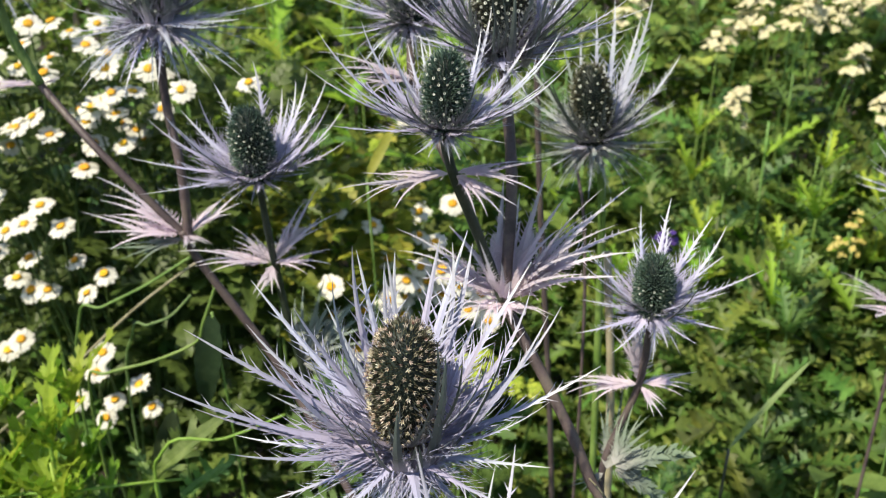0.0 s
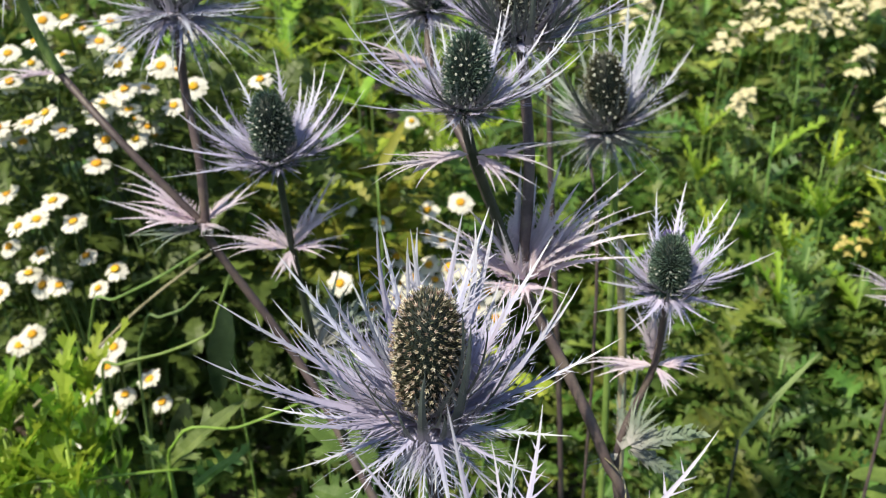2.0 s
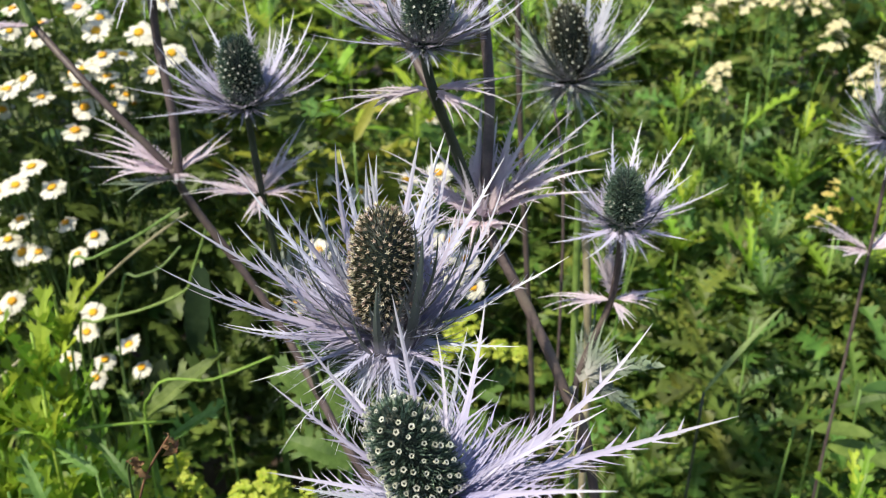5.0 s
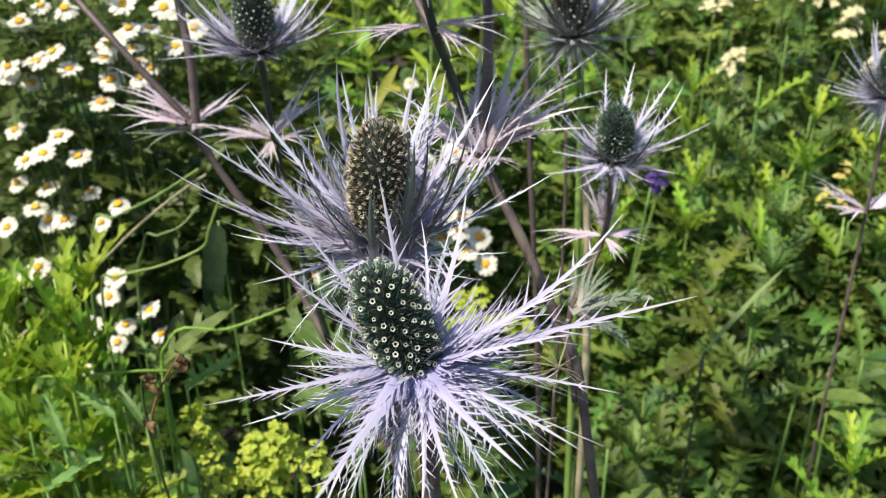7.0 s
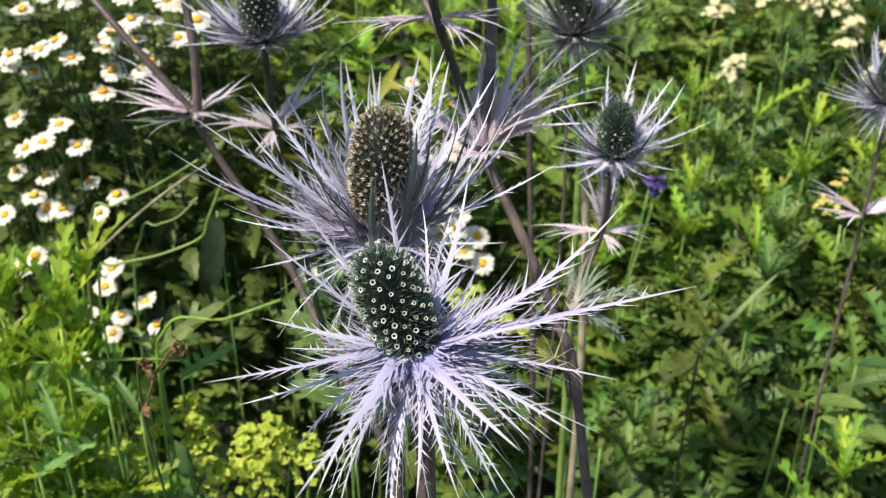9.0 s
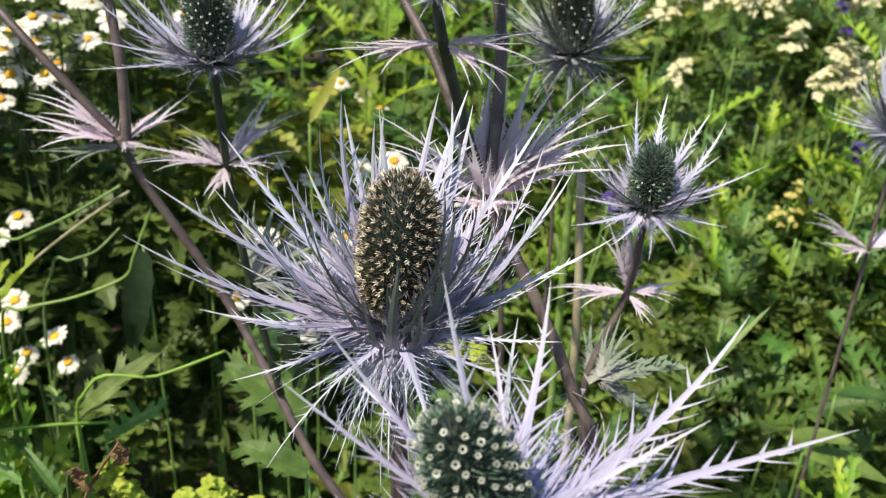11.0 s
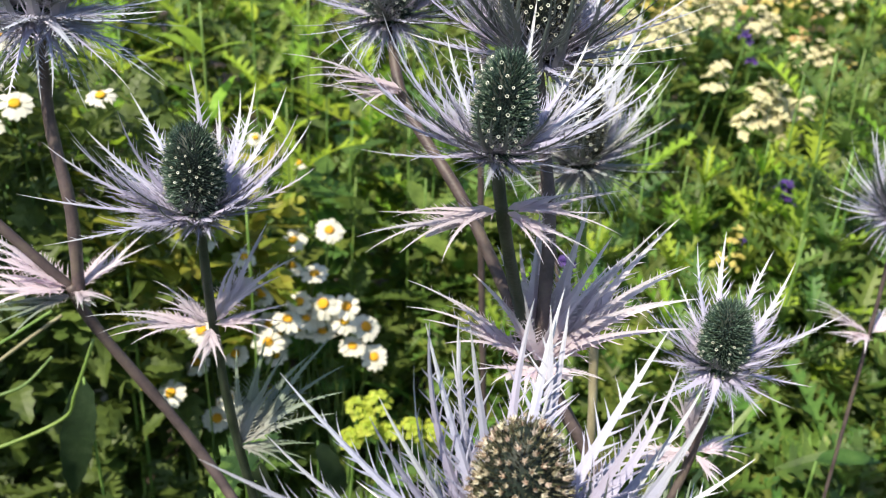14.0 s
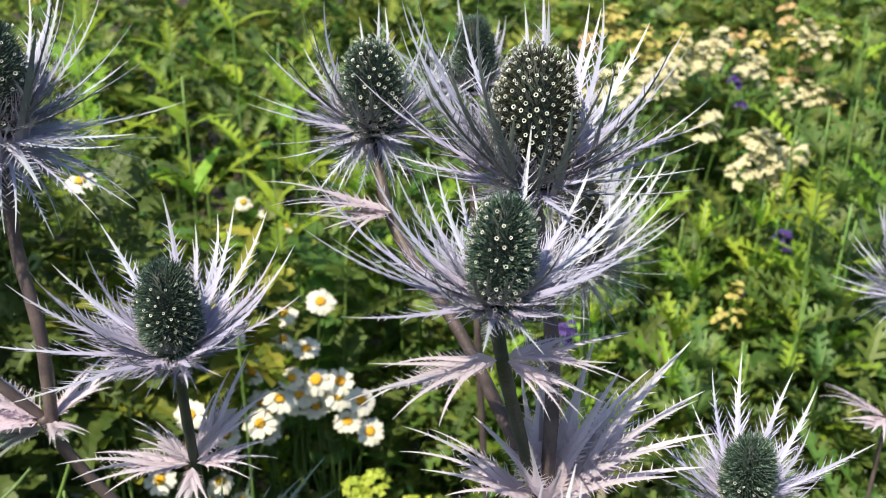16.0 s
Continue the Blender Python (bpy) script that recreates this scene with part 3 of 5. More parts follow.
GOBLET = [(10, 62, 0.30, "up", 8), (7, 58, 0.9, "up", 0), (12, 47, 1.0, "up", 15), (12, 31, 0.98, "up", 5), (10, 10, 0.70, "flat", 20), (10, -12, 0.52, "flat", 0), (14, -30, 0.72, "thin", 12), (14, -52, 0.62, "thin", 3), (10, -70, 0.55, "thin", 20)]
FULL = [(14, 60, 0.34, "up", 8), (7, 58, 0.9, "up", 0), (11, 42, 1.0, "up", 15), (12, 24, 0.95, "flat", 5), (13, 2, 0.8, "flat", 20), (14, -22, 0.6, "down", 0), (12, -42, 0.5, "down", 12)]
CUPPED = [(12, 50, 0.3, "up", 8), (6, 46, 0.75, "up", 0), (11, 33, 1.0, "up", 15), (11, 19, 0.85, "up", 5), (12, 3, 0.42, "flat", 20), (10, -24, 0.24, "down", 5)]
BOWL = [(14, 60, 0.34, "up", 8), (7, 58, 0.9, "up", 0), (11, 44, 1.0, "up", 15), (12, 30, 0.95, "up", 5), (12, 10, 0.75, "flat", 20), (12, -15, 0.42, "down", 0)]
STRAPS = [(3, 36, 0.60, "strap_up", 20), (4, 22, 0.78, "strap_up", 5), (8, 6, 0.86, "strap", 15), (8, -13, 0.82, "strap_down", 0), (7, -32, 0.72, "strap_down", 10), (20, -28, 0.80, "thin", 0), (20, -48, 0.72, "thin", 8), (18, -66, 0.75, "thin", 20)]
OPEN = [(10, 46, 0.9, "flat", 0), (13, 22, 1.0, "flat", 15), (16, 0, 0.95, "flat", 5), (16, -25, 0.85, "down", 20), (12, -45, 0.6, "down", 0)]
SPARSE = [(7, 50, 0.8, "up", 10), (10, 28, 0.9, "flat", 20), (11, 6, 0.8, "flat", 5), (12, -25, 0.5, "down", 0)]

# the left plant: three heads on one leaning stem
plant = thing("sea_holly", (0.06, 0.30, 0.0), "purple-stemmed sea holly with three spiny silver-blue heads", "flower", "sea hollies")
stem("main_stem", [(0.06, 0.30, 0), (0.03, 0.30, 0.30), (-0.012, 0.305, 0.49), (-0.038, 0.318, 0.538), (-0.074, 0.350, 0.592), (-0.108, 0.357, 0.645), (-0.114, 0.353, 0.664)], 0.0022, 0.0020, STEM_PURPLE, plant)
stem("branch", [(-0.112, 0.354, 0.660), (-0.146, 0.360, 0.697), (-0.176, 0.380, 0.722)], 0.0018, 0.0017, STEM_PURPLE, plant)
stem("branch", [(-0.176, 0.380, 0.722), (-0.186, 0.382, 0.745), (-0.190, 0.383, 0.768)], 0.0022, 0.0020, STEM_GREEN, plant)
stem("branch", [(-0.112, 0.354, 0.658), (-0.1115, 0.355, 0.690), (-0.116, 0.361, 0.720), (-0.115, 0.359, 0.752)], 0.0022, 0.0019, STEM_PURPLE, plant)
stem("branch", [(-0.050, 0.328, 0.560), (-0.061, 0.320, 0.62), (-0.0665, 0.314, 0.667), (-0.0685, 0.307, 0.706)], 0.0017, 0.0014, STEM_DARK, plant)
flower_head(plant, (-0.0685, 0.3065, 0.705), (-0.0700, 0.3040, 0.7330), 0.0082, 0.039, CUPPED, "cup", 230, 0.00070, (0.04, 0.88, 0.75), [BRACT, BRACT, BRACT_PALE], 3, 0.0022, extra=[(80, 60, 0.042, "up"), (38, 38, 0.043, "up"), (50, 44, 0.042, "up"), (20, 30, 0.040, "up"), (185, 12, 0.043, "flat"), (165, 24, 0.043, "up"), (205, 2, 0.038, "flat")])
flower_head(plant, (-0.1150, 0.3590, 0.752), (-0.1150, 0.3590, 0.786), 0.0100, 0.045, OPEN + [(10, 62, 0.95, "up", 0)], "cup", 150, 0.001, (0.0, 1.0, 0.9), [BRACT_GREY, BRACT], 7, extra=[(-48, 74, 0.036, "spear"), (-85, 77, 0.032, "spear"), (-120, 72, 0.026, "spear"), (25, 50, 0.048, "up"), (50, 58, 0.046, "up"), (5, 40, 0.046, "up")])
flower_head(plant, (-0.1905, 0.3830, 0.770), (-0.1915, 0.3830, 0.800), 0.0095, 0.042, OPEN, "dot", 60, 0.0008, (0.0, 1.0, 0.7), [BRACT_GREY], 8)
stem_leaves(plant, (-0.113, 0.354, 0.662), [(192, 10, 0.046, 2), (168, 30, 0.046, 1), (30, 24, 0.034, 2), (-60, 0, 0.022, 2)], LEAF_PINK)
stem_leaves(plant, (-0.113, 0.354, 0.660), [(200, -8, 0.036, 2), (-60, 8, 0.022, 2)], LEAF_SILVER, "grey-green spiny stem leaf")
stem_leaves(plant, (-0.067, 0.3125, 0.668), [(183, 8, 0.036, 1), (150, 30, 0.022, 1), (32, 44, 0.036, 0), (-8, 12, 0.026, 1), (-100, -30, 0.018, 2)], LEAF_PINK)
stem_leaves(plant, (-0.176, 0.380, 0.722), [(185, 0, 0.034, 1), (10, 15, 0.012, 2)], LEAF_PINK)
stem_leaves(plant, (-0.0605, 0.320, 0.617), [(22, 36, 0.050, 1), (60, 56, 0.040, 2), (-20, 5, 0.026, 1)], LEAF_SILVER, "grey-green spiny stem leaf")

# the middle plant: four heads
plant = thing("sea_holly", (0.09, 0.22, 0.0), "branching sea holly with spiny blue-grey heads and pink stem leaves", "flower", "sea hollies")
NODE = (0.0205, 0.262, 0.678)
stem("main_stem", [(0.09, 0.22, 0), (0.085, 0.22, 0.40), (0.062, 0.230, 0.585), (0.049, 0.238, 0.625), (0.036, 0.248, 0.652), NODE], 0.0018, 0.0020, STEM_PURPLE, plant)
stem("branch", [NODE, (0.0225, 0.270, 0.715), (0.0210, 0.280, 0.740), (0.0190, 0.284, 0.757)], 0.0020, 0.0018, STEM_PURPLE, plant)
stem("branch", [NODE, (0.0125, 0.262, 0.700), (0.0030, 0.2515, 0.728), (0.0000, 0.2495, 0.742)], 0.0018, 0.0015, STEM_DARK, plant)
stem("branch", [NODE, (0.004, 0.285, 0.715), (-0.010, 0.310, 0.738), (-0.012, 0.330, 0.757)], 0.0018, 0.0015, STEM_PURPLE, plant)
stem("branch", [(0.058, 0.232, 0.592), (0.055, 0.245, 0.620), (0.0665, 0.252, 0.652), (0.0670, 0.249, 0.680)], 0.0014, 0.0012, STEM_PURPLE, plant)
flower_head(plant, (0.0190, 0.2845, 0.7545), (0.0180, 0.2835, 0.7885), 0.0105, 0.047, BOWL, "cup", 440, 0.00098, (0.03, 1.0, 1.0), [BRACT, BRACT, BRACT_GREY, BRACT], 11, 0.0022, True, extra=[(30, 42, 0.052, "up"), (45, 46, 0.050, "up"), (75, 58, 0.044, "up"), (155, 42, 0.051, "up"), (140, 46, 0.049, "up"), (170, 34, 0.048, "up"), (0, 22, 0.045, "flat"), (-42, 76, 0.036, "spear"), (-80, 74, 0.027, "spear"), (-130, 66, 0.026, "spear"), (-105, 62, 0.018, "spear"), (-55, 60, 0.022, "spear"), (-15, 48, 0.046, "up"), (-160, 45, 0.046, "up"), (-45, 40, 0.034, "up"), (-135, 40, 0.034, "up"), (-90, 35, 0.026, "up")])
flower_head(plant, (0.0006, 0.2495, 0.7405), (0.0012, 0.2490, 0.7648), 0.0068, 0.038, CUPPED, "cup", 200, 0.00078, (0.03, 0.92, 0.8), [BRACT, BRACT, BRACT_GREY], 12, 0.0023, extra=[(15, 30, 0.042, "up"), (2, 24, 0.040, "up"), (30, 34, 0.036, "up"), (165, 30, 0.046, "up"), (178, 22, 0.042, "up"), (150, 34, 0.04, "up"), (200, 8, 0.034, "flat")])
flower_head(plant, (-0.0120, 0.3310, 0.7575), (-0.0135, 0.3310, 0.783), 0.0085, 0.038, FULL, "cup", 230, 0.0010, (0.03, 1.0, 0.85), [BRACT, BRACT_GREY], 13, 0.0023)
flower_head(plant, (0.0670, 0.2485, 0.681), (0.0662, 0.2470, 0.7018), 0.0060, 0.030, SPARSE, "cup", 240, 0.0007, (0.03, 0.6, 0.5), [BRACT], 14, 0.0022, extra=[(75, 55, 0.037, "flat"), (45, 46, 0.036, "flat"), (25, 38, 0.035, "up"), (0, 18, 0.034, "flat"), (105, 58, 0.033, "flat"), (165, 35, 0.026, "up"), (-50, 58, 0.021, "spear"), (-105, 50, 0.012, "spear")])
stem_leaves(plant, NODE, [(12, 36, 0.058, 1), (-8, 50, 0.052, 1), (45, 62, 0.048, 2), (110, 70, 0.044, 2), (165, 30, 0.044, 1), (-130, 58, 0.030, 2), (-60, 10, 0.022, 3), (-150, 5, 0.022, 3)], LEAF_PINK)
stem_leaves(plant, (0.0030, 0.2515, 0.728), [(188, -10, 0.036, 0), (-10, 4, 0.030, 0), (-35, -20, 0.024, 1)], LEAF_PINK)
stem_leaves(plant, (-0.010, 0.310, 0.742), [(175, 12, 0.036, 1), (200, 0, 0.03, 2)], LEAF_PINK)
stem_leaves(plant, (0.0668, 0.252, 0.652), [(185, 2, 0.028, 1), (110, 72, 0.030, 1), (5, 4, 0.020, 1), (-60, -30, 0.014, 2)], LEAF_PINK)
stem_leaves(plant, (0.056, 0.243, 0.622), [(60, 50, 0.030, 1), (200, -20, 0.014, 2)], LEAF_SILVER, "grey-green spiny stem leaf")
stem_leaves(plant, (0.057, 0.238, 0.628), [(-5, 24, 0.027, 4), (-30, -14, 0.022, 4), (40, 60, 0.022, 1)], LEAF_SILVER, "broad grey-green spiny stem leaf")

# single-headed plants
plant = thing("sea_holly", (-0.005, 0.20, 0.0), "large sea holly head with tan florets and lilac bracts", "flower", "sea hollies")
stem("main_stem", [(-0.005, 0.20, 0), (0.004, 0.205, 0.35), (-0.004, 0.192, 0.58), (-0.0092, 0.187, 0.672), (-0.0095, 0.1866, 0.681)], 0.0026, 0.0022, STEM_PURPLE, plant)
flower_head(plant, (-0.0095, 0.1865, 0.679), (-0.0095, 0.1860, 0.7130), 0.0094, 0.049, GOBLET, "star", 380, 0.00110, (0.0, 1.02, 1.0), [BRACT, BRACT, BRACT_PALE, BRACT_GREY], 21, 0.0022, True, extra=[(172, 34, 0.062, "flat"), (190, 27, 0.062, "up"), (152, 40, 0.058, "flat"), (116, 58, 0.052, "flat"), (95, 60, 0.050, "up"), (70, 56, 0.058, "flat"), (55, 50, 0.055, "up"), (32, 46, 0.057, "flat"), (15, 36, 0.054, "up"), (3, 24, 0.052, "flat"), (182, 2, 0.042, "flat"), (205, -8, 0.036, "flat"), (-97, 74, 0.029, "spear"), (-55, 78, 0.039, "spear"), (-26, 66, 0.046, "spear"), (-4, 56, 0.050, "spear"), (-168, 56, 0.044, "spear"), (-135, 66, 0.024, "spear"), (-72, 62, 0.019, "spear"), (-115, 58, 0.018, "spear"), (-30, 44, 0.036, "up"), (-150, 46, 0.034, "up"), (-60, 40, 0.026, "up"), (-120, 38, 0.026, "up"), (-90, 30, 0.022, "up")], drop=0.17)

plant = thing("sea_holly", (0.03, 0.12, 0.0), "pale lilac sea holly head with white cup florets", "flower", "sea hollies")
stem("main_stem", [(0.03, 0.12, 0), (0.025, 0.13, 0.35), (0.012, 0.118, 0.56), (0.0055, 0.1145, 0.680)], 0.0026, 0.0022, STEM_PURPLE, plant)
flower_head(plant, (0.0050, 0.1140, 0.680), (-0.0055, 0.1130, 0.7037), 0.0070, 0.046, STRAPS, "cup", 185, 0.00108, (0.0, 1.0, 0.95), [BRACT_PALE, BRACT_PALE, BRACT_GREY], 22, 0.0023, extra=[(10, 6, 0.060, "strap"), (24, 16, 0.056, "strap_up"), (-50, -6, 0.036, "strap"), (-122, -16, 0.036, "strap_down"), (165, 24, 0.038, "strap"), (140, 40, 0.040, "strap_up"), (108, 54, 0.040, "strap_up"), (65, 42, 0.040, "strap_up"), (195, -8, 0.042, "strap"), (-12, 0, 0.040, "strap"), (-80, -26, 0.032, "strap_down")])

plant = thing("sea_holly", (0.09, 0.36, 0.0), "green-stemmed sea holly head with silver-grey bracts", "flower", "sea hollies")
stem("main_stem", [(0.09, 0.36, 0), (0.08, 0.36, 0.40), (0.071, 0.357, 0.645), (0.0645, 0.3505, 0.7025)], 0.0020, 0.0016, STEM_GREEN, plant)
flower_head(plant, (0.0625, 0.3500, 0.7035), (0.0585, 0.3500, 0.7375), 0.0088, 0.040, FULL + [(14, -18, 0.55, "thin", 9)], "cup", 160, 0.001, (0.0, 1.0, 0.9), [BRACT_GREY, BRACT_GREEN, BRACT_GREEN], 23, 0.0022, True, extra=[(60, 62, 0.058, "up"), (40, 56, 0.062, "up"), (50, 58, 0.055, "up"), (80, 76, 0.052, "strap"), (20, 40, 0.05, "up")])

plant = thing("sea_holly", (0.08, 0.44, 0.0), "far sea holly head with blue-grey bracts", "flower", "sea hollies")
stem("main_stem", [(0.08, 0.44, 0), (0.07, 0.43, 0.40), (0.050, 0.432, 0.66), (0.045, 0.432, 0.745)], 0.0017, 0.0016, STEM_PURPLE, plant)
flower_head(plant, (0.0450, 0.4320, 0.748), (0.0440, 0.4320, 0.778), 0.0090, 0.040, CUPPED, "dot", 110, 0.0008, (0.0, 1.0, 0.6), [BRACT, BRACT_GREY], 24, 0.0022)

plant = thing("sea_holly", (0.22, 0.36, 0.0), "sea holly head with grey-lilac bracts at the border's edge", "flower", "sea hollies")
stem("main_stem", [(0.22, 0.36, 0), (0.215, 0.36, 0.40), (0.215, 0.362, 0.62), (0.216, 0.366, 0.672)], 0.0009, 0.0009, STEM_PURPLE, plant)
flower_head(plant, (0.2160, 0.3660, 0.674), (0.2165, 0.3660, 0.702), 0.0085, 0.036, FULL, "dot", 80, 0.0008, (0.0, 1.0, 0.6), [BRACT, BRACT_GREY], 25, 0.0022)
stem_leaves(plant, (0.215, 0.362, 0.62), [(165, 25, 0.035, 1), (200, 5, 0.03, 2), (20, 20, 0.03, 1)], LEAF_PINK)


# ------------------------------------------------------------------ daisies
def petal_mesh(curl):
    s = Soup()
    s.blade(Matrix.Translation((0.0028, 0, 0)), 0.0068, 0.0038, 5, 0.0, curl, 0.12, (0.32, 0.16))
    return s.mesh("petal", PETAL)


def daisy_disc():
    s = Soup()
    hs = [(-0.0012, 0.0012), (-0.0004, 0.0030), (0.0002, 0.0034), (0.0008, 0.0029), (0.0012, 0.0016), (0.0013, 0.0004)]
    s.tube([Vector((0, 0, h)) for h, r in hs], [r for h, r in hs], 12)
    return s.mesh("daisy", DISC)


PETALS, DISCS = [petal_mesh(c) for c in (0.1, 0.3, 0.5)], daisy_disc()


def lobed_leaf(s, m, ln, rng):
    """A feverfew leaf: a midrib with toothed lobes."""
    for i in range(4):
        for side in (-1, 1):
            a = side * (1.15 - 0.12 * i)
            s.blade(m @ Matrix.Translation((ln * (0.15 + 0.19 * i), 0, 0)) @ Matrix.Rotation(a, 4, "Z"), ln * (0.42 - 0.07 * i), ln * 0.2, 6, 0.3, rng.uniform(0, .5), 0.1, (0.5, 0.7))
    s.blade(m, ln, ln * 0.22, 8, 0.3, 0.4, 0.1, (0.7, 0.5))


def feverfew_leaf(seed):
    s = Soup()
    lobed_leaf(s, Matrix(), 1.0, random.Random(seed))
    return s.mesh("leaf", GREEN_MID)


FEVER = [feverfew_leaf(i) for i in range(3)]


def feverfew(base, spots, seed, leaves=14, grow=1.0):
    """A daisy plant: one stalk from the ground, a fork to each flower, lobed leaves below."""
    rng = random.Random(seed)
    plant = thing("feverfew", base, "feverfew with small white and yellow daisies", "flower", "feverfew plants")
    base = Vector(base)
    mid = sum((Vector(p) for p in spots), Vector()) / len(spots)
    low = min(p[2] for p in spots)
    fork = Vector((mid.x * 0.8 + base.x * 0.2, mid.y + 0.02, max(0.1, low - 0.09)))
    stem("stalk", [base, base.lerp(fork, 0.5) + Vector((0.01, 0.01, 0)), fork], 0.0022, 0.0015, STALK_DULL, plant, sides=6)
    for p in spots:
        p = Vector(p) + Vector((rng.uniform(-.002, .002), rng.uniform(-.01, .01), 0))
        face = Vector((rng.uniform(-.35, .25), rng.uniform(-.9, -.2), 1.0))
        k = rng.uniform(0.88, 1.10) * grow
        low_fork = base.lerp(fork, rng.uniform(0.72, 1.0))
        turn = low_fork.lerp(p, 0.6) + Vector((rng.uniform(-.012, .012), rng.uniform(0, .025), rng.uniform(-.03, 0)))
        stem("flower_stalk", [low_fork, turn, p - Vector((0, 0, 0.001))], 0.0009, 0.0007, STALK_DULL, plant, sides=5)
        f = part("daisy", DISCS, plant, aim(p + Vector((0, 0, 0.0008)), face, 0, k * rng.uniform(0.85, 1.0)))
        n, droop = rng.choice((12, 13, 14)), rng.uniform(-0.15, 0.3)
        for i in range(n):
            m = aim(p, face, 2 * math.pi * (i + rng.uniform(-.2, .2)) / n, k * rng.uniform(.92, 1.05))
            part("petal", rng.choice(PETALS), f, m @ Matrix.Translation((0, 0, 0.0004 * (i % 2))) @ Matrix.Rotation(droop + rng.uniform(-.1, .1), 4, "Y"))
    for i in range(leaves):
        t = rng.uniform(0.45, 1.0)
        p = base.lerp(fork, t)
        a = rng.uniform(0, 6.28)
        part("leaf", rng.choice(FEVER), plant, along(p, (math.cos(a), math.sin(a), rng.uniform(-.1, .5)), (0, 0, 1), rng.uniform(0.04, 0.065)))
    return plant


feverfew((-0.24, 0.58, 0), [(-0.271, 0.545, 0.438), (-0.242, 0.545, 0.442), (-0.253, 0.545, 0.427), (-0.224, 0.545, 0.451), (-0.219, 0.545, 0.432), (-0.282, 0.545, 0.397), (-0.253, 0.545, 0.466), (-0.245, 0.545, 0.481)], 1, 6)
feverfew((-0.32, 0.62, 0), [(-0.312, 0.58, 0.511), (-0.298, 0.58, 0.512), (-0.319, 0.58, 0.522), (-0.305, 0.58, 0.540), (-0.320, 0.58, 0.474), (-0.335, 0.58, 0.461), (-0.35, 0.59, 0.50), (-0.34, 0.60, 0.535)], 2, grow=1.08)
feverfew((-0.29, 0.63, 0), [(-0.273, 0.58, 0.567), (-0.298, 0.58, 0.569), (-0.287, 0.58, 0.582), (-0.314, 0.58, 0.563), (-0.266, 0.59, 0.513), (-0.251, 0.59, 0.527), (-0.277, 0.59, 0.532), (-0.33, 0.60, 0.58)], 3, grow=1.08)
feverfew((-0.31, 0.65, 0), [(-0.301, 0.61, 0.634), (-0.280, 0.61, 0.627), (-0.291, 0.61, 0.640), (-0.309, 0.61, 0.633), (-0.275, 0.61, 0.672), (-0.285, 0.61, 0.703), (-0.263, 0.61, 0.708), (-0.245, 0.61, 0.691), (-0.32, 0.62, 0.66), (-0.335, 0.62, 0.625)], 4, grow=1.08)
feverfew((-0.25, 0.66, 0), [(-0.257, 0.61, 0.634), (-0.248, 0.61, 0.646), (-0.255, 0.61, 0.616), (-0.262, 0.61, 0.602), (-0.230, 0.61, 0.643), (-0.239, 0.61, 0.653), (-0.230, 0.61, 0.659), (-0.234, 0.61, 0.675), (-0.228, 0.61, 0.621), (-0.219, 0.61, 0.657)], 5, grow=1.08)
dr = random.Random(44)
for j, (x, y, z) in enumerate(((-0.30, 0.64, 0.65), (-0.24, 0.65, 0.66))):
    feverfew((x, y + 0.03, 0), [(x + dr.uniform(-.045, .045), y + dr.uniform(-.02, .03), z + dr.uniform(-.045, .045)) for i in range(6)], 60 + j, 10)
feverfew((-0.18, 0.66, 0), [(-0.203, 0.61, 0.643), (-0.185, 0.61, 0.657), (-0.140, 0.61, 0.662), (-0.21, 0.63, 0.67), (-0.195, 0.64, 0.69)], 6, grow=1.08)
feverfew((0.02, 0.70, 0), [(0.039, 0.66, 0.448), (0.021, 0.66, 0.460), (-0.001, 0.66, 0.467), (-0.006, 0.66, 0.480), (-0.015, 0.66, 0.482), (-0.017, 0.66, 0.496), (0.0, 0.66, 0.495), (0.018, 0.66, 0.493), (0.015, 0.66, 0.482), (0.034, 0.66, 0.471)], 7, 6, 1.22)
feverfew((-0.05, 0.71, 0), [(-0.035, 0.66, 0.445), (-0.019, 0.66, 0.470), (-0.040, 0.66, 0.479), (-0.033, 0.66, 0.463), (-0.067, 0.66, 0.456), (-0.006, 0.66, 0.517), (0.007, 0.70, 0.534), (-0.022, 0.70, 0.529), (-0.048, 0.70, 0.481), (-0.020, 0.70, 0.505), (-0.074, 0.65, 0.425), (-0.058, 0.65, 0.405)], 8, 6, 1.2)
feverfew((-0.12, 0.70, 0), [(-0.113, 0.66, 0.420), (-0.169, 0.66, 0.421), (-0.097, 0.66, 0.448), (-0.117, 0.66, 0.534), (-0.088, 0.62, 0.502), (-0.110, 0.62, 0.448), (-0.042, 0.62, 0.487), (-0.029, 0.62, 0.502), (-0.106, 0.65, 0.406), (-0.082, 0.65, 0.401)], 9, 8, 1.15)
feverfew((-0.08, 0.70, 0), [(-0.057, 0.66, 0.533), (-0.084, 0.66, 0.550), (-0.106, 0.66, 0.555), (-0.044, 0.66, 0.502), (-0.092, 0.66, 0.481)], 11, 6)
feverfew((-0.24, 0.69, 0), [(-0.256, 0.64, 0.640), (-0.240, 0.64, 0.626), (-0.216, 0.64, 0.634), (-0.246, 0.64, 0.606), (-0.228, 0.65, 0.612), (-0.262, 0.65, 0.622), (-0.208, 0.64, 0.662), (-0.244, 0.65, 0.676)], 12, 4, grow=1.08)
feverfew((-0.03, 0.99, 0), [(-0.043, 0.95, 0.536), (-0.001, 0.95, 0.511), (-0.021, 0.97, 0.514)], 10, 6)


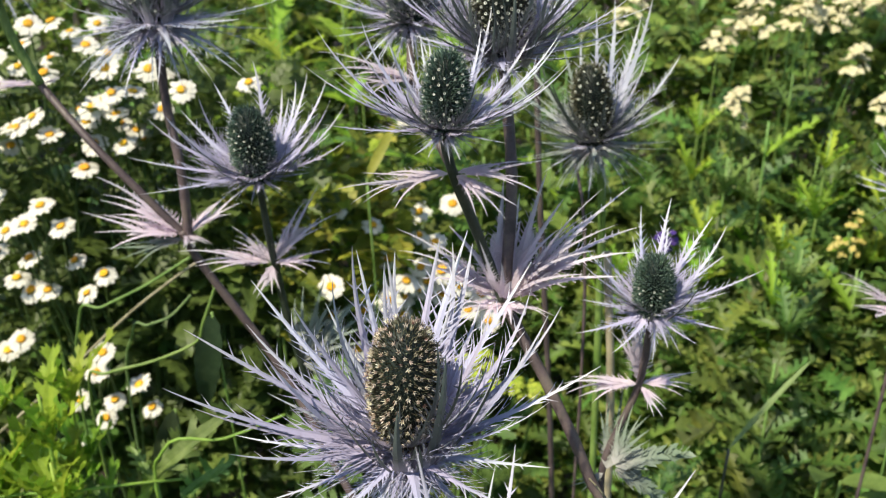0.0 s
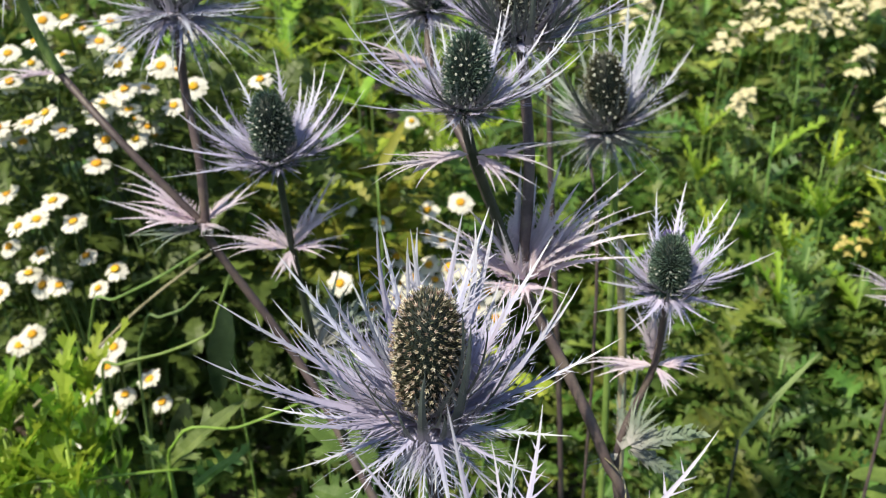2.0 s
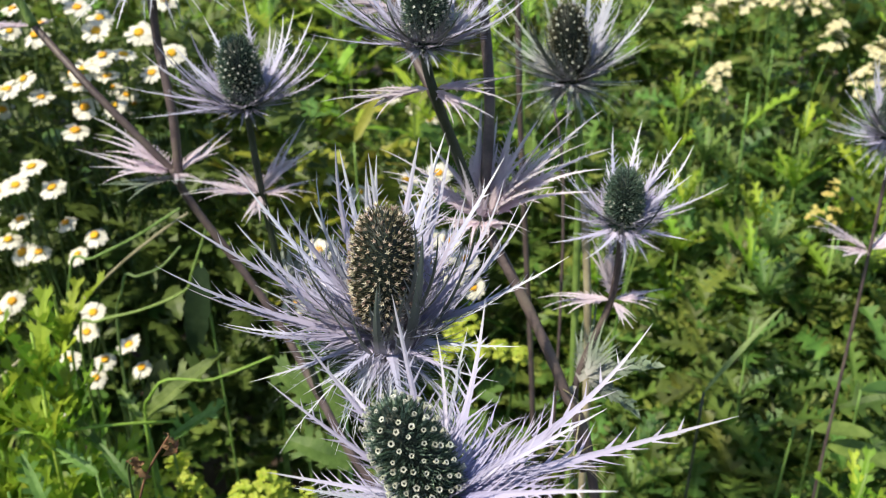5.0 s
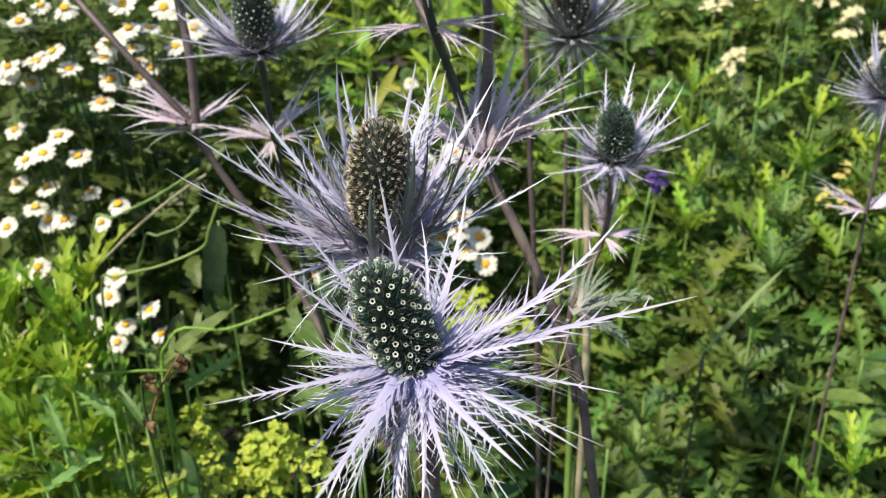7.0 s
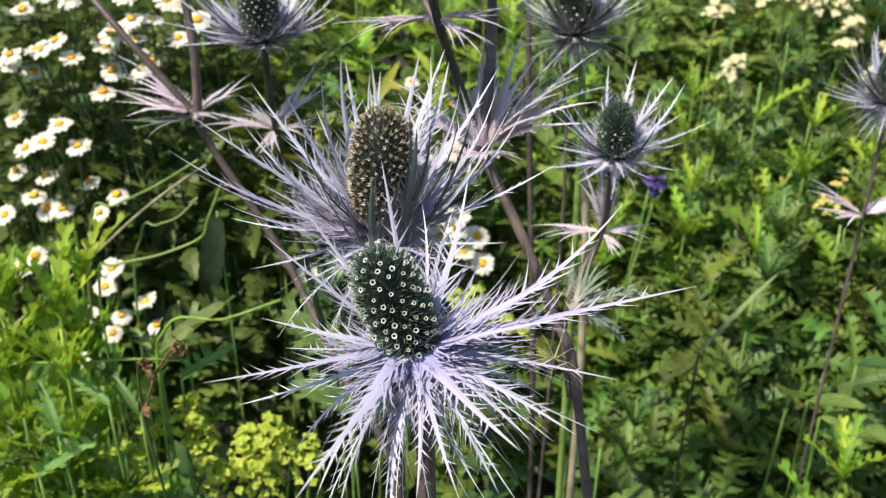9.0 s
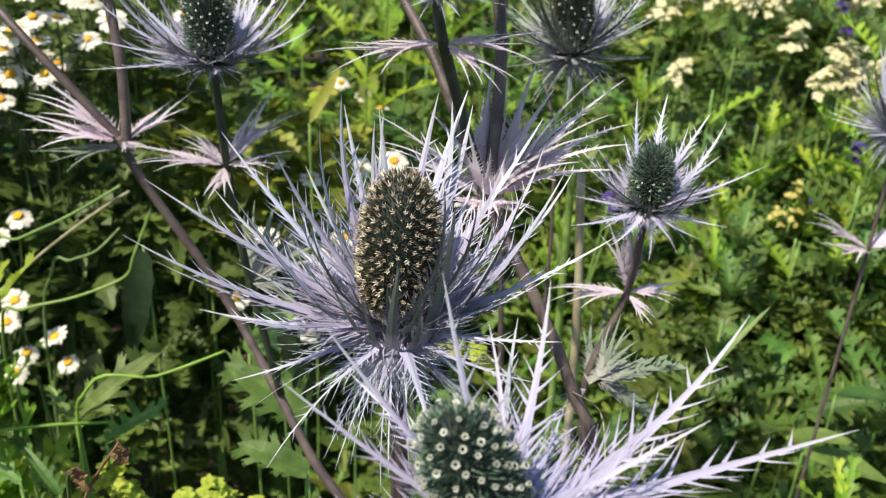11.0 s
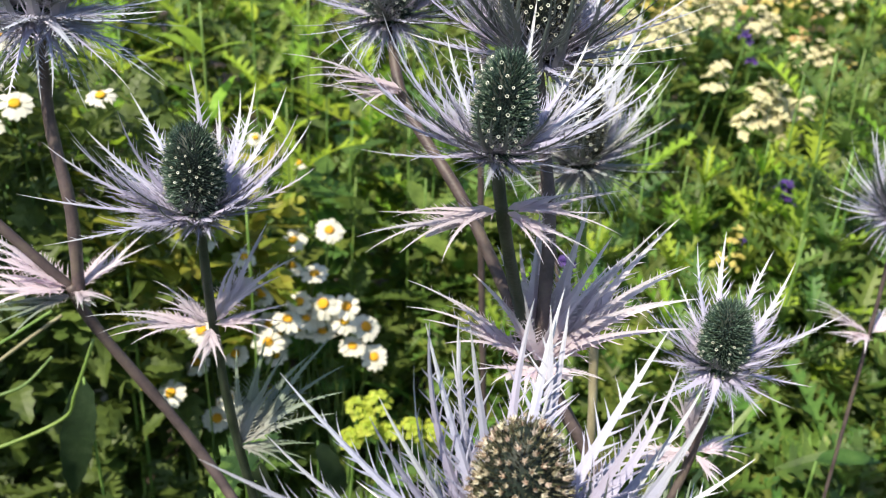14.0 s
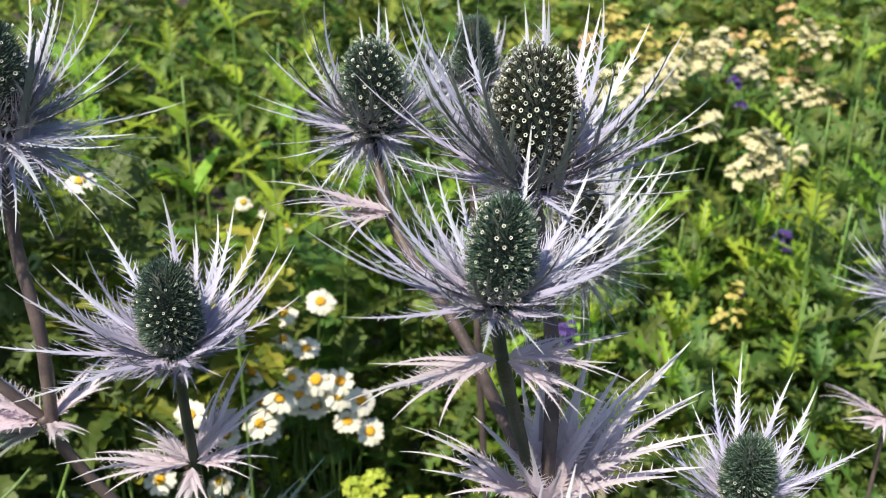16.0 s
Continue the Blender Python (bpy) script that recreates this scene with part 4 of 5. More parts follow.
# ------------------------------------------------------------------ flower clusters
def cluster_soup(rng, count, wide, high, petal):
    """A head of many small five-petalled florets."""
    s = Soup()
    for i in range(count):
        a, r = i * 2.39996, wide * math.sqrt((i + 0.5) / count)
        p = Vector((math.cos(a) * r, math.sin(a) * r, high * (1 - (r / wide) ** 2) + rng.uniform(-.5, .4) * high))
        up = Vector((p.x * 0.8, p.y * 0.8, wide)).normalized()
        m = aim(p, up, rng.uniform(0, 6))
        for j in range(4):
            s.blade(m @ Matrix.Rotation(j * 1.5708 + rng.uniform(-.2, .2), 4, "Z") @ Matrix.Rotation(-rng.uniform(0.1, .7), 4, "Y"), petal * rng.uniform(.8, 1.2), petal * 0.85, 3, 0, 0.4, 0.15, (0.45, 0.35))
    return s


def cluster_plant(name, label, base, spots, mat, wide, seed, count=16, petal=0.0066, high=1.9):
    rng = random.Random(seed)
    plant = thing(name, base, label, "flower", name + " plants")
    base = Vector(base)
    for p in spots:
        p = Vector(p)
        stem("stalk", [base + Vector((rng.uniform(-.01, .01), rng.uniform(-.01, .01), 0)), base.lerp(p, 0.6) + Vector((rng.uniform(-.02, .02), rng.uniform(0, .03), 0)), p], 0.0015, 0.0009, STEM_GREEN, plant, sides=5)
        part("blossom", cluster_soup(rng, count, wide * rng.uniform(.8, 1.15), wide * high, petal).mesh("blossom", mat, False), plant, aim(p, (rng.uniform(-.2, .2), rng.uniform(-.4, 0), 1), rng.uniform(0, 6)))
        for i in range(3):
            a = rng.uniform(0, 6.28)
            part("leaf", rng.choice(FEVER), plant, along(base.lerp(p, rng.uniform(.5, .9)), (math.cos(a), math.sin(a), rng.uniform(0, .6)), (0, 0, 1), rng.uniform(.03, .05)))


cluster_plant("cream_flower", "tall herb with clusters of cream-white flowers", (0.30, 0.92, 0), [(0.280, 0.84, 0.652), (0.298, 0.84, 0.660), (0.261, 0.84, 0.636), (0.286, 0.84, 0.575)], CREAM, 0.0125, 31)
cluster_plant("cream_flower", "tall herb with clusters of cream-white flowers", (0.37, 0.93, 0), [(0.339, 0.84, 0.667), (0.330, 0.85, 0.660), (0.394, 0.84, 0.621), (0.355, 0.86, 0.668)], CREAM, 0.0115, 32)
cluster_plant("cream_flower", "tall herb with clusters of cream-white flowers", (0.20, 0.93, 0), [(0.173, 0.84, 0.663)], CREAM, 0.014, 33)
cluster_plant("cream_flower", "tall herb with clusters of cream-white flowers", (0.44, 0.88, 0), [(0.415, 0.8, 0.589), (0.427, 0.8, 0.609), (0.443, 0.8, 0.6), (0.456, 0.8, 0.589), (0.451, 0.8, 0.577), (0.465, 0.8, 0.602), (0.419, 0.8, 0.614), (0.439, 0.8, 0.592)], CREAM, 0.0115, 34)
cluster_plant("cream_flower", "tall herb with clusters of cream-white flowers", (0.50, 1.20, 0), [(0.496, 1.1, 0.643), (0.522, 1.1, 0.634), (0.53, 1.1, 0.653), (0.55, 1.1, 0.66), (0.458, 1.1, 0.61), (0.486, 1.1, 0.612), (0.544, 1.1, 0.637)], CREAM, 0.014, 35, 18, 0.007)
cluster_plant("cream_flower", "tall herb with clusters of cream-white flowers", (0.62, 1.22, 0), [(0.591, 1.1, 0.628), (0.61, 1.1, 0.634), (0.653, 1.1, 0.592), (0.603, 1.1, 0.619)], CREAM, 0.014, 36, 18, 0.007)
cluster_plant("cream_flower", "tall herb with clusters of cream-white flowers", (0.74, 1.2, 0), [(0.696, 1.12, 0.583), (0.714, 1.12, 0.582), (0.69, 1.12, 0.662), (0.718, 1.12, 0.657), (0.677, 1.12, 0.663)], CREAM, 0.013, 46, 18, 0.007)
cluster_plant("yellow_flower", "tall herb with loose yellow flower clusters", (0.48, 1.26, 0), [(0.456, 1.15, 0.644), (0.482, 1.15, 0.639), (0.469, 1.15, 0.65), (0.522, 1.15, 0.655), (0.419, 1.15, 0.679), (0.433, 1.15, 0.671)], YELLOW, 0.013, 47, 14, 0.007)
cluster_plant("yellow_flower", "tall herb with loose yellow flower clusters", (0.70, 1.26, 0), [(0.637, 1.15, 0.655), (0.679, 1.15, 0.65), (0.758, 1.15, 0.573), (0.769, 1.15, 0.565)], YELLOW, 0.012, 48, 12, 0.007)
cluster_plant("withering_flower", "tall herb with fading peach-brown flower clusters", (0.66, 1.24, 0), [(0.395, 1.15, 0.657), (0.672, 1.15, 0.694), (0.711, 1.15, 0.619), (0.686, 1.15, 0.604), (0.602, 1.15, 0.656)], PEACH, 0.011, 49, 12, 0.007)
cluster_plant("yellow_flower", "low herb with small yellow flower clusters", (0.35, 0.74, 0), [(0.347, 0.676, 0.505), (0.342, 0.676, 0.526), (0.366, 0.676, 0.454), (0.333, 0.676, 0.503)], YELLOW, 0.006, 37, 9, 0.0036)
cluster_plant("purple_flower", "slender herb with small violet flowers", (0.42, 0.80, 0), [(0.432, 0.75, 0.543), (0.436, 0.75, 0.534), (0.455, 0.75, 0.524), (0.407, 0.75, 0.488)], PURPLE, 0.006, 38, 8, 0.0055)
cluster_plant("purple_flower", "slender herb with small violet flowers", (0.56, 1.12, 0), [(0.548, 1.05, 0.625), (0.562, 1.05, 0.597), (0.608, 1.05, 0.559)], PURPLE, 0.005, 43, 7, 0.006)
cluster_plant("purple_flower", "slender herb with small violet flowers", (0.17, 0.64, 0), [(0.163, 0.60, 0.545), (0.172, 0.61, 0.54)], PURPLE, 0.004, 39, 7, 0.004)
cluster_plant("lady_mantle", "low herb with frothy lime-yellow flowers", (-0.135, 0.40, 0), [(-0.162, 0.375, 0.469), (-0.144, 0.375, 0.461), (-0.134, 0.375, 0.468), (-0.131, 0.375, 0.451), (-0.126, 0.375, 0.429), (-0.195, 0.375, 0.422)], LIME, 0.0095, 40, 36, 0.0032)
cluster_plant("lady_mantle", "low herb with frothy lime-yellow flowers", (-0.09, 0.40, 0), [(-0.106, 0.375, 0.446), (-0.092, 0.375, 0.456), (-0.099, 0.375, 0.438), (-0.111, 0.375, 0.427), (-0.095, 0.375, 0.425), (-0.08, 0.375, 0.447), (-0.069, 0.375, 0.44)], LIME, 0.0105, 41, 40, 0.0032)
cluster_plant("lady_mantle", "low herb with frothy lime-yellow flowers", (0.03, 0.60, 0), [(0.018, 0.590, 0.444), (0.032, 0.592, 0.447), (0.024, 0.580, 0.434), (0.040, 0.585, 0.426), (0.012, 0.582, 0.424), (0.058, 0.590, 0.424), (0.074, 0.590, 0.420)], LIME, 0.0090, 42, 26, 0.0034, 0.8)


# ------------------------------------------------------------------ green herbs
def leaf_mesh(mat, width, n, teeth, curl, fold, shape, name="leaf"):
    s = Soup()
    s.blade(Matrix(), 1.0, width, n, teeth, curl, fold, shape)
    return s.mesh(name, mat)


def fern_soup(seed):
    rng = random.Random(seed)
    s = Soup()
    s.tube([Vector((i / 6, 0, -0.12 * (i / 6) ** 2)) for i in range(7)], [0.012 * (1 - i / 7) + 0.002 for i in range(7)], 4)
    for i in range(11):
        t = 0.08 + 0.085 * i
        for side in (-1, 1):
            s.blade(Matrix.Translation((t, 0, -0.12 * t * t)) @ Matrix.Rotation(side * rng.uniform(1.0, 1.25), 4, "Z"), (0.30 * math.sin(math.pi * min(0.95, t * 0.85 + 0.15)) + 0.03) * rng.uniform(.85, 1.1), 0.075, 4, 0.2, rng.uniform(0, .4), 0.1, (0.4, 0.6))
    return s


def thistle_leaf(mat, seed, wide=0.30, depth=0.6, lobes=7, wave=0.06):
    """A narrow leaf with spiny, uneven lobes on both edges."""
    s = Soup()
    s.spiny_blade(Matrix(), random.Random(seed), lobes, wide, depth, 0.28, wave, True)
    return s.mesh("leaf", mat, False)


TUFT = [thistle_leaf(GREEN_BRIGHT, i + 9, 0.28, 0.60, 6, 0.12) for i in range(3)]
THISTLE = [thistle_leaf(GREEN_BRIGHT, i, 0.40, 0.66, 7, 0.10) for i in range(3)]
THISTLE_MID = [thistle_leaf(GREEN_MID, i + 5, 0.44, 0.70, 7, 0.10) for i in range(3)]
OVATE = [leaf_mesh(GREEN_MID, w, 12, t, c, 0.18, (0.55, 0.85)) for w, t, c in ((0.5, 0.16, 0.5), (0.42, 0.2, 0.8), (0.55, 0.12, 0.3))]
LANCE_BRIGHT = [leaf_mesh(GREEN_BRIGHT, w, 10, 0.12, c, 0.2, (0.6, 0.9)) for w, c in ((0.22, 0.6), (0.28, 0.9))]
LOBED_BIG = [thistle_leaf(HOLLY, 31 + i, 0.42, 0.62, 6, 0.34) for i in range(3)]
PALE_BROAD = [thistle_leaf(HOLLY, 41 + i, 0.62, 0.45, 6, 0.14) for i in range(2)]
OVATE_SHADED = [leaf_mesh(GREEN_SHADED, w, 12, t, c, 0.18, (0.55, 0.85)) for w, t, c in ((0.5, 0.10, 0.5), (0.42, 0.12, 0.8))]
PALE_LONG = leaf_mesh(PALE_LEAF, 0.055, 10, 0.10, 0.1, 0.3, (0.35, 0.5))
SMOOTH_LEAF = leaf_mesh(GREEN_MID, 0.44, 10, 0.03, 0.4, 0.22, (0.6, 0.9))
BROAD = [leaf_mesh(DOCK_SHADED, 0.20, 12, 0.08, c, 0.25, (0.5, 0.8)) for c in (0.5, 0.9)]
FERN = [fern_soup(i).mesh("leaf", GREEN_MID) for i in range(2)]


def herb(name, label, base, high, leaves, count, sizes, seed, mat=None, low=0.35, lean=0.06, steep=(0.1, 0.9), stalks=1, taper=0.4):
    """A leafy stalk, or several: leaves set in a spiral round each."""
    rng = random.Random(seed)
    plant = thing(name, base, label, "plant", name + " plants")
    base = Vector(base)
    for k in range(stalks):
        off = Vector((rng.uniform(-lean, lean), rng.uniform(-lean, lean), 0))
        h = high * rng.uniform(0.85, 1.0) if k else high
        line = smooth_path([base + off * 0.2, base + off * 0.6 + Vector((0, 0, h * 0.5)), base + off + Vector((0, 0, h))])
        s = Soup()
        s.tube(line, [0.0020 * (1 - 0.6 * i / (len(line) - 1)) for i in range(len(line))], 6)
        part("stalk", s.mesh("stalk", mat or STEM_GREEN), plant)
        n = count // stalks
        for i in range(n):
            t = low + (1 - low) * (i + rng.random() * 0.6) / n
            p = line[min(int(t * (len(line) - 1)), len(line) - 1)]
            a = i * 2.4 + rng.uniform(-.5, .5)
            e = steep[0] + (steep[1] - steep[0]) * t + rng.uniform(-.25, .25)
            ln = rng.uniform(*sizes) * (1 - taper * max(0, t - 0.6) / 0.4)
            part("leaf", rng.choice(leaves), plant, along(p, (math.cos(a) * math.cos(e), math.sin(a) * math.cos(e), math.sin(e)), (0, 0, 1), ln))
    return plant


def canopy(x, y):
    """The height of the leaves over the ground at a place."""
    h = np.interp(y, [0.2, 0.45, 0.6, 0.8, 1.1, 1.6, 2.5, 4.0], [0.24, 0.33, 0.42, 0.51, 0.58, 0.68, 0.86, 1.5])
    h += 0.05 * min(1.0, max(0.0, (x - 0.20) / 0.08)) * (y < 0.7)
    return float(h) + 0.05 * noise.noise((x * 5, y * 5, 0)) - (0.22 if y < 0.6 else 0.14 if y < 0.69 else 0.09) * max(0.0, 1 - max(0.0, abs(x + 0.05) - 0.15) / 0.12) * (0.32 < y < 0.74)


for i, (x, y, h) in enumerate(((-0.230, 0.360, 0.576), (-0.217, 0.355, 0.582), (-0.202, 0.360, 0.580), (-0.192, 0.368, 0.588), (-0.195, 0.345, 0.550), (-0.217, 0.345, 0.545), (-0.236, 0.350, 0.535))):
    herb("spiny_herb", "bright yellow-green herb with narrow spiny leaves", (x, y, 0), h, TUFT, 32, (0.045, 0.078), 50 + i, low=0.55, lean=0.010, steep=(0.5, 1.3), mat=STEM_LIME)
for i, (x, y, h) in enumerate(((0.21, 0.345, 0.505), (0.23, 0.50, 0.50), (0.28, 0.62, 0.55), (0.24, 0.68, 0.585), (0.20, 0.66, 0.55), (0.36, 0.58, 0.53), (0.42, 0.62, 0.56), (0.32, 0.48, 0.46), (0.14, 0.70, 0.50), (0.47, 0.70, 0.60), (0.33, 0.70, 0.60), (0.26, 0.58, 0.55), (0.40, 0.72, 0.60), (0.53, 0.78, 0.64), (0.23, 0.78, 0.60), (0.155, 0.46, 0.44))):
    herb("spiny_herb", "green herb with narrow spiny-toothed leaves", (x, y, 0), h, THISTLE_MID if i % 2 else TUFT, 38, (0.036, 0.064), 70 + i, low=0.5, lean=0.02, steep=(0.1, 1.15))
for i, (x, y, h) in enumerate(((0.30, 0.56, 0.44), (0.25, 0.44, 0.37), (0.34, 0.50, 0.41), (0.20, 0.42, 0.37), (0.40, 0.56, 0.44), (0.28, 0.75, 0.50), (0.44, 0.84, 0.54), (-0.10, 0.80, 0.58), (0.03, 0.85, 0.60), (-0.22, 0.78, 0.62), (0.12, 0.78, 0.55), (-0.35, 0.75, 0.62), (0.36, 0.64, 0.50), (0.15, 0.38, 0.34))):
    herb("toothed_herb", "mid-green herb with toothed oval leaves", (x, y, 0), h, OVATE, 30, (0.045, 0.07), 90 + i, low=0.45, lean=0.03, steep=(-0.2, 0.6), stalks=2)
for i, (x, y, h) in enumerate(((0.32, 0.66, 0.46), (0.38, 0.72, 0.50), (0.26, 0.80, 0.52), (0.44, 0.60, 0.45), (0.02, 0.78, 0.55))):
    herb("fern_herb", "green herb with feathery pinnate leaves", (x, y, 0), h, FERN, 16, (0.07, 0.11), 120 + i, low=0.4, lean=0.02, steep=(0.0, 0.7))
for i, (x, y, h) in enumerate(((-0.06, 0.75, 0.70), (0.0, 0.82, 0.70), (-0.14, 0.82, 0.72), (0.06, 0.92, 0.70), (-0.02, 1.0, 0.74), (0.14, 1.0, 0.70), (0.66, 0.95, 0.72), (0.58, 0.82, 0.66), (0.74, 1.05, 0.74), (0.52, 0.70, 0.62), (-0.20, 0.95, 0.72), (-0.30, 1.0, 0.74), (-0.10, 1.1, 0.76), (0.05, 1.15, 0.74), (-0.22, 1.15, 0.78), (0.12, 0.85, 0.62), (0.405, 0.63, 0.69), (0.46, 0.69, 0.74), (0.37, 0.60, 0.62), (0.33, 0.62, 0.56), (0.30, 0.72, 0.60), (0.39, 0.68, 0.60), (0.44, 0.78, 0.66), (0.35, 0.80, 0.62))):
    herb("leafy_herb", "tall bright green herb with narrow leaves", (x, y, 0), h, LANCE_BRIGHT + THISTLE if x < 0.1 else THISTLE + THISTLE_MID + THISTLE_MID, 30, (0.05, 0.085), 160 + i, low=0.4, lean=0.03, steep=(0.0, 0.9), stalks=2)

for i, (x, y, h, leaves) in enumerate(((-0.10, 0.37, 0.35, OVATE_SHADED), (-0.05, 0.41, 0.38, OVATE_SHADED), (-0.16, 0.45, 0.40, OVATE_SHADED), (-0.02, 0.42, 0.36, OVATE_SHADED), (0.03, 0.38, 0.34, OVATE_SHADED), (-0.075, 0.34, 0.36, THISTLE_MID), (0.06, 0.45, 0.36, OVATE_SHADED), (0.10, 0.42, 0.42, THISTLE_MID), (0.03, 0.48, 0.36, OVATE_SHADED), (0.11, 0.39, 0.44, FEVER), (-0.20, 0.40, 0.42, OVATE_SHADED))):
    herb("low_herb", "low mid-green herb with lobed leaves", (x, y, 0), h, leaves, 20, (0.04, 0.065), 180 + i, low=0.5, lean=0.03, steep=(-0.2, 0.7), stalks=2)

for i, (x, y, h) in enumerate(((-0.125, 0.365, 0.385), (-0.090, 0.355, 0.375), (-0.145, 0.35, 0.405))):
    herb("thistle_herb", "pale green herb with lobed spiny leaves", (x, y, 0), h, THISTLE, 16, (0.05, 0.075), 195 + i, low=0.7, lean=0.012, steep=(-0.1, 0.7))

for i, (x, y, h) in enumerate(((-0.215, 0.335, 0.500), (-0.187, 0.335, 0.495), (-0.165, 0.335, 0.480), (-0.178, 0.325, 0.462), (-0.235, 0.340, 0.480), (-0.205, 0.325, 0.452))):
    herb("thistle_herb", "grey-green herb with coarse spiny lobed leaves", (x, y, 0), h, LOBED_BIG + THISTLE, 20, (0.032, 0.052), 220 + i, low=0.8, lean=0.010, steep=(-0.1, 0.9))

herb("yellow_green_herb", "herb with pale yellow-green leaves", (-0.125, 0.64, 0), 0.575, [leaf_mesh(YELLOW_LEAF, 0.4, 8, 0.15, 0.6, 0.2, (0.55, 0.8))], 18, (0.03, 0.05), 199, low=0.75, lean=0.03, steep=(-0.2, 0.6), stalks=2)

# thin loose stalks
for i, (pts, r, mat, label) in enumerate((
    ([(-0.66, 0.45, 0.0), (-0.44, 0.45, 0.33), (-0.240, 0.45, 0.515), (-0.188, 0.45, 0.564), (-0.156, 0.45, 0.590), (-0.140, 0.455, 0.600)], 0.0010, STRAW, "pale straw-coloured bent dry stalk"),
    ([(-0.215, 0.46, 0.0), (-0.214, 0.45, 0.40), (-0.205, 0.43, 0.530), (-0.189, 0.42, 0.547), (-0.162, 0.42, 0.555), (-0.137, 0.42, 0.567), (-0.131, 0.42, 0.580), (-0.122, 0.425, 0.603)], 0.0010, STEM_GREEN, "thin green curving stalk"),
    ([(-0.235, 0.48, 0.0), (-0.232, 0.47, 0.45), (-0.215, 0.455, 0.562), (-0.198, 0.45, 0.573), (-0.171, 0.45, 0.587), (-0.143, 0.45, 0.605)], 0.0010, STEM_GREEN, "thin green curving stalk"),
    ([(-0.20, 0.49, 0.0), (-0.20, 0.47, 0.46), (-0.185, 0.455, 0.552), (-0.173, 0.45, 0.561), (-0.159, 0.45, 0.567), (-0.146, 0.452, 0.580)], 0.0009, PALE_LEAF, "thin grey-green arching stalk"),
    ([(-0.27, 0.34, 0.0), (-0.262, 0.34, 0.42), (-0.234, 0.345, 0.513), (-0.186, 0.35, 0.522), (-0.158, 0.355, 0.523), (-0.136, 0.37, 0.514)], 0.0009, STEM_LIME, "thin lime-green trailing stalk"),
    ([(-0.15, 0.37, 0.0), (-0.15, 0.365, 0.46), (-0.141, 0.36, 0.540), (-0.110, 0.362, 0.546), (-0.080, 0.37, 0.555)], 0.0009, STEM_LIME, "thin lime-green trailing stalk"),
    ([(0.086, 0.34, 0.0), (0.080, 0.335, 0.50), (0.070, 0.340, 0.66)], 0.0022, STRAW, "straw-coloured upright dry cane"),
    ([(0.066, 0.36, 0.0), (0.066, 0.355, 0.58), (0.060, 0.388, 0.69)], 0.0009, STEM_PURPLE, "thin purple upright stalk"),
)):
    ob = thing("stalk", pts[0], label, "stalk")
    stem("cane", pts, r, r * 0.8, mat, ob, sides=6)

# single large leaves low between the flowers
def long_leaf(label, base, frm, to, mesh, mat=STEM_GREEN, tilt=(0, 0, 1)):
    """One leaf on its own stalk from the soil, reaching between two points."""
    frm, to = Vector(frm), Vector(to)
    ob = thing("large_leaf", base, label, "leaf", "large leaves")
    stem("stalk", [base, Vector(base).lerp(frm, 0.55) + Vector((0.004, 0.006, 0.02)), frm], 0.0009, 0.0008, mat, ob, sides=6)
    part("leaf", mesh, ob, along(frm, to - frm, tilt, (to - frm).length))
    return ob


for base, frm, to, k in (((-0.153, 0.385, 0), (-0.149, 0.365, 0.52), (-0.114, 0.373, 0.557), 0), ((-0.154, 0.385, 0), (-0.15, 0.365, 0.516), (-0.163, 0.373, 0.534), 1), ((-0.174, 0.375, 0), (-0.17, 0.355, 0.508), (-0.187, 0.363, 0.526), 2), ((-0.143, 0.39, 0), (-0.139, 0.37, 0.502), (-0.113, 0.378, 0.522), 1), ((-0.166, 0.345, 0), (-0.162, 0.325, 0.515), (-0.184, 0.333, 0.528), 0), ((-0.15, 0.345, 0), (-0.146, 0.325, 0.508), (-0.161, 0.333, 0.528), 2), ((-0.189, 0.335, 0), (-0.185, 0.315, 0.501), (-0.196, 0.323, 0.528), 0), ((-0.198, 0.325, 0), (-0.194, 0.305, 0.483), (-0.171, 0.313, 0.501), 2)):
    long_leaf("green leaf with coarse spiny lobes like holly", base, frm, to, LOBED_BIG[k], tilt=(0.1, -0.6, 1))
for base, frm, to, k in (((-0.05, 0.36, 0), (-0.042, 0.36, 0.525), (-0.074, 0.36, 0.556), 0), ((-0.03, 0.36, 0), (-0.04, 0.35, 0.501), (-0.07, 0.35, 0.519), 1), ((-0.06, 0.37, 0), (-0.073, 0.4, 0.535), (-0.052, 0.4, 0.565), 0)):
    long_leaf("broad pale grey-green leaf with shallow lobes", base, frm, to, PALE_BROAD[k], tilt=(0.0, -0.7, 1))
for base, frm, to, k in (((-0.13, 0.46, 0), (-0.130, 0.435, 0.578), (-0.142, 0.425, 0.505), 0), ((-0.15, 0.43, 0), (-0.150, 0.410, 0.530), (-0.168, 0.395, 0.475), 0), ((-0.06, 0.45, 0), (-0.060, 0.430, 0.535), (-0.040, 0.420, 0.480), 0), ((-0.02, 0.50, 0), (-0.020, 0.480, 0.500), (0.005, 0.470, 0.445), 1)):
    long_leaf("large smooth dark green hanging leaf, with its shade in the colour", base, frm, to, BROAD[k], tilt=(0.15, -1, 0.35))
long_leaf("narrow pale green leaf with a toothed edge", (0.14, 0.38, 0), (0.151, 0.378, 0.527), (0.190, 0.392, 0.575), PALE_LONG, STEM_DARK)
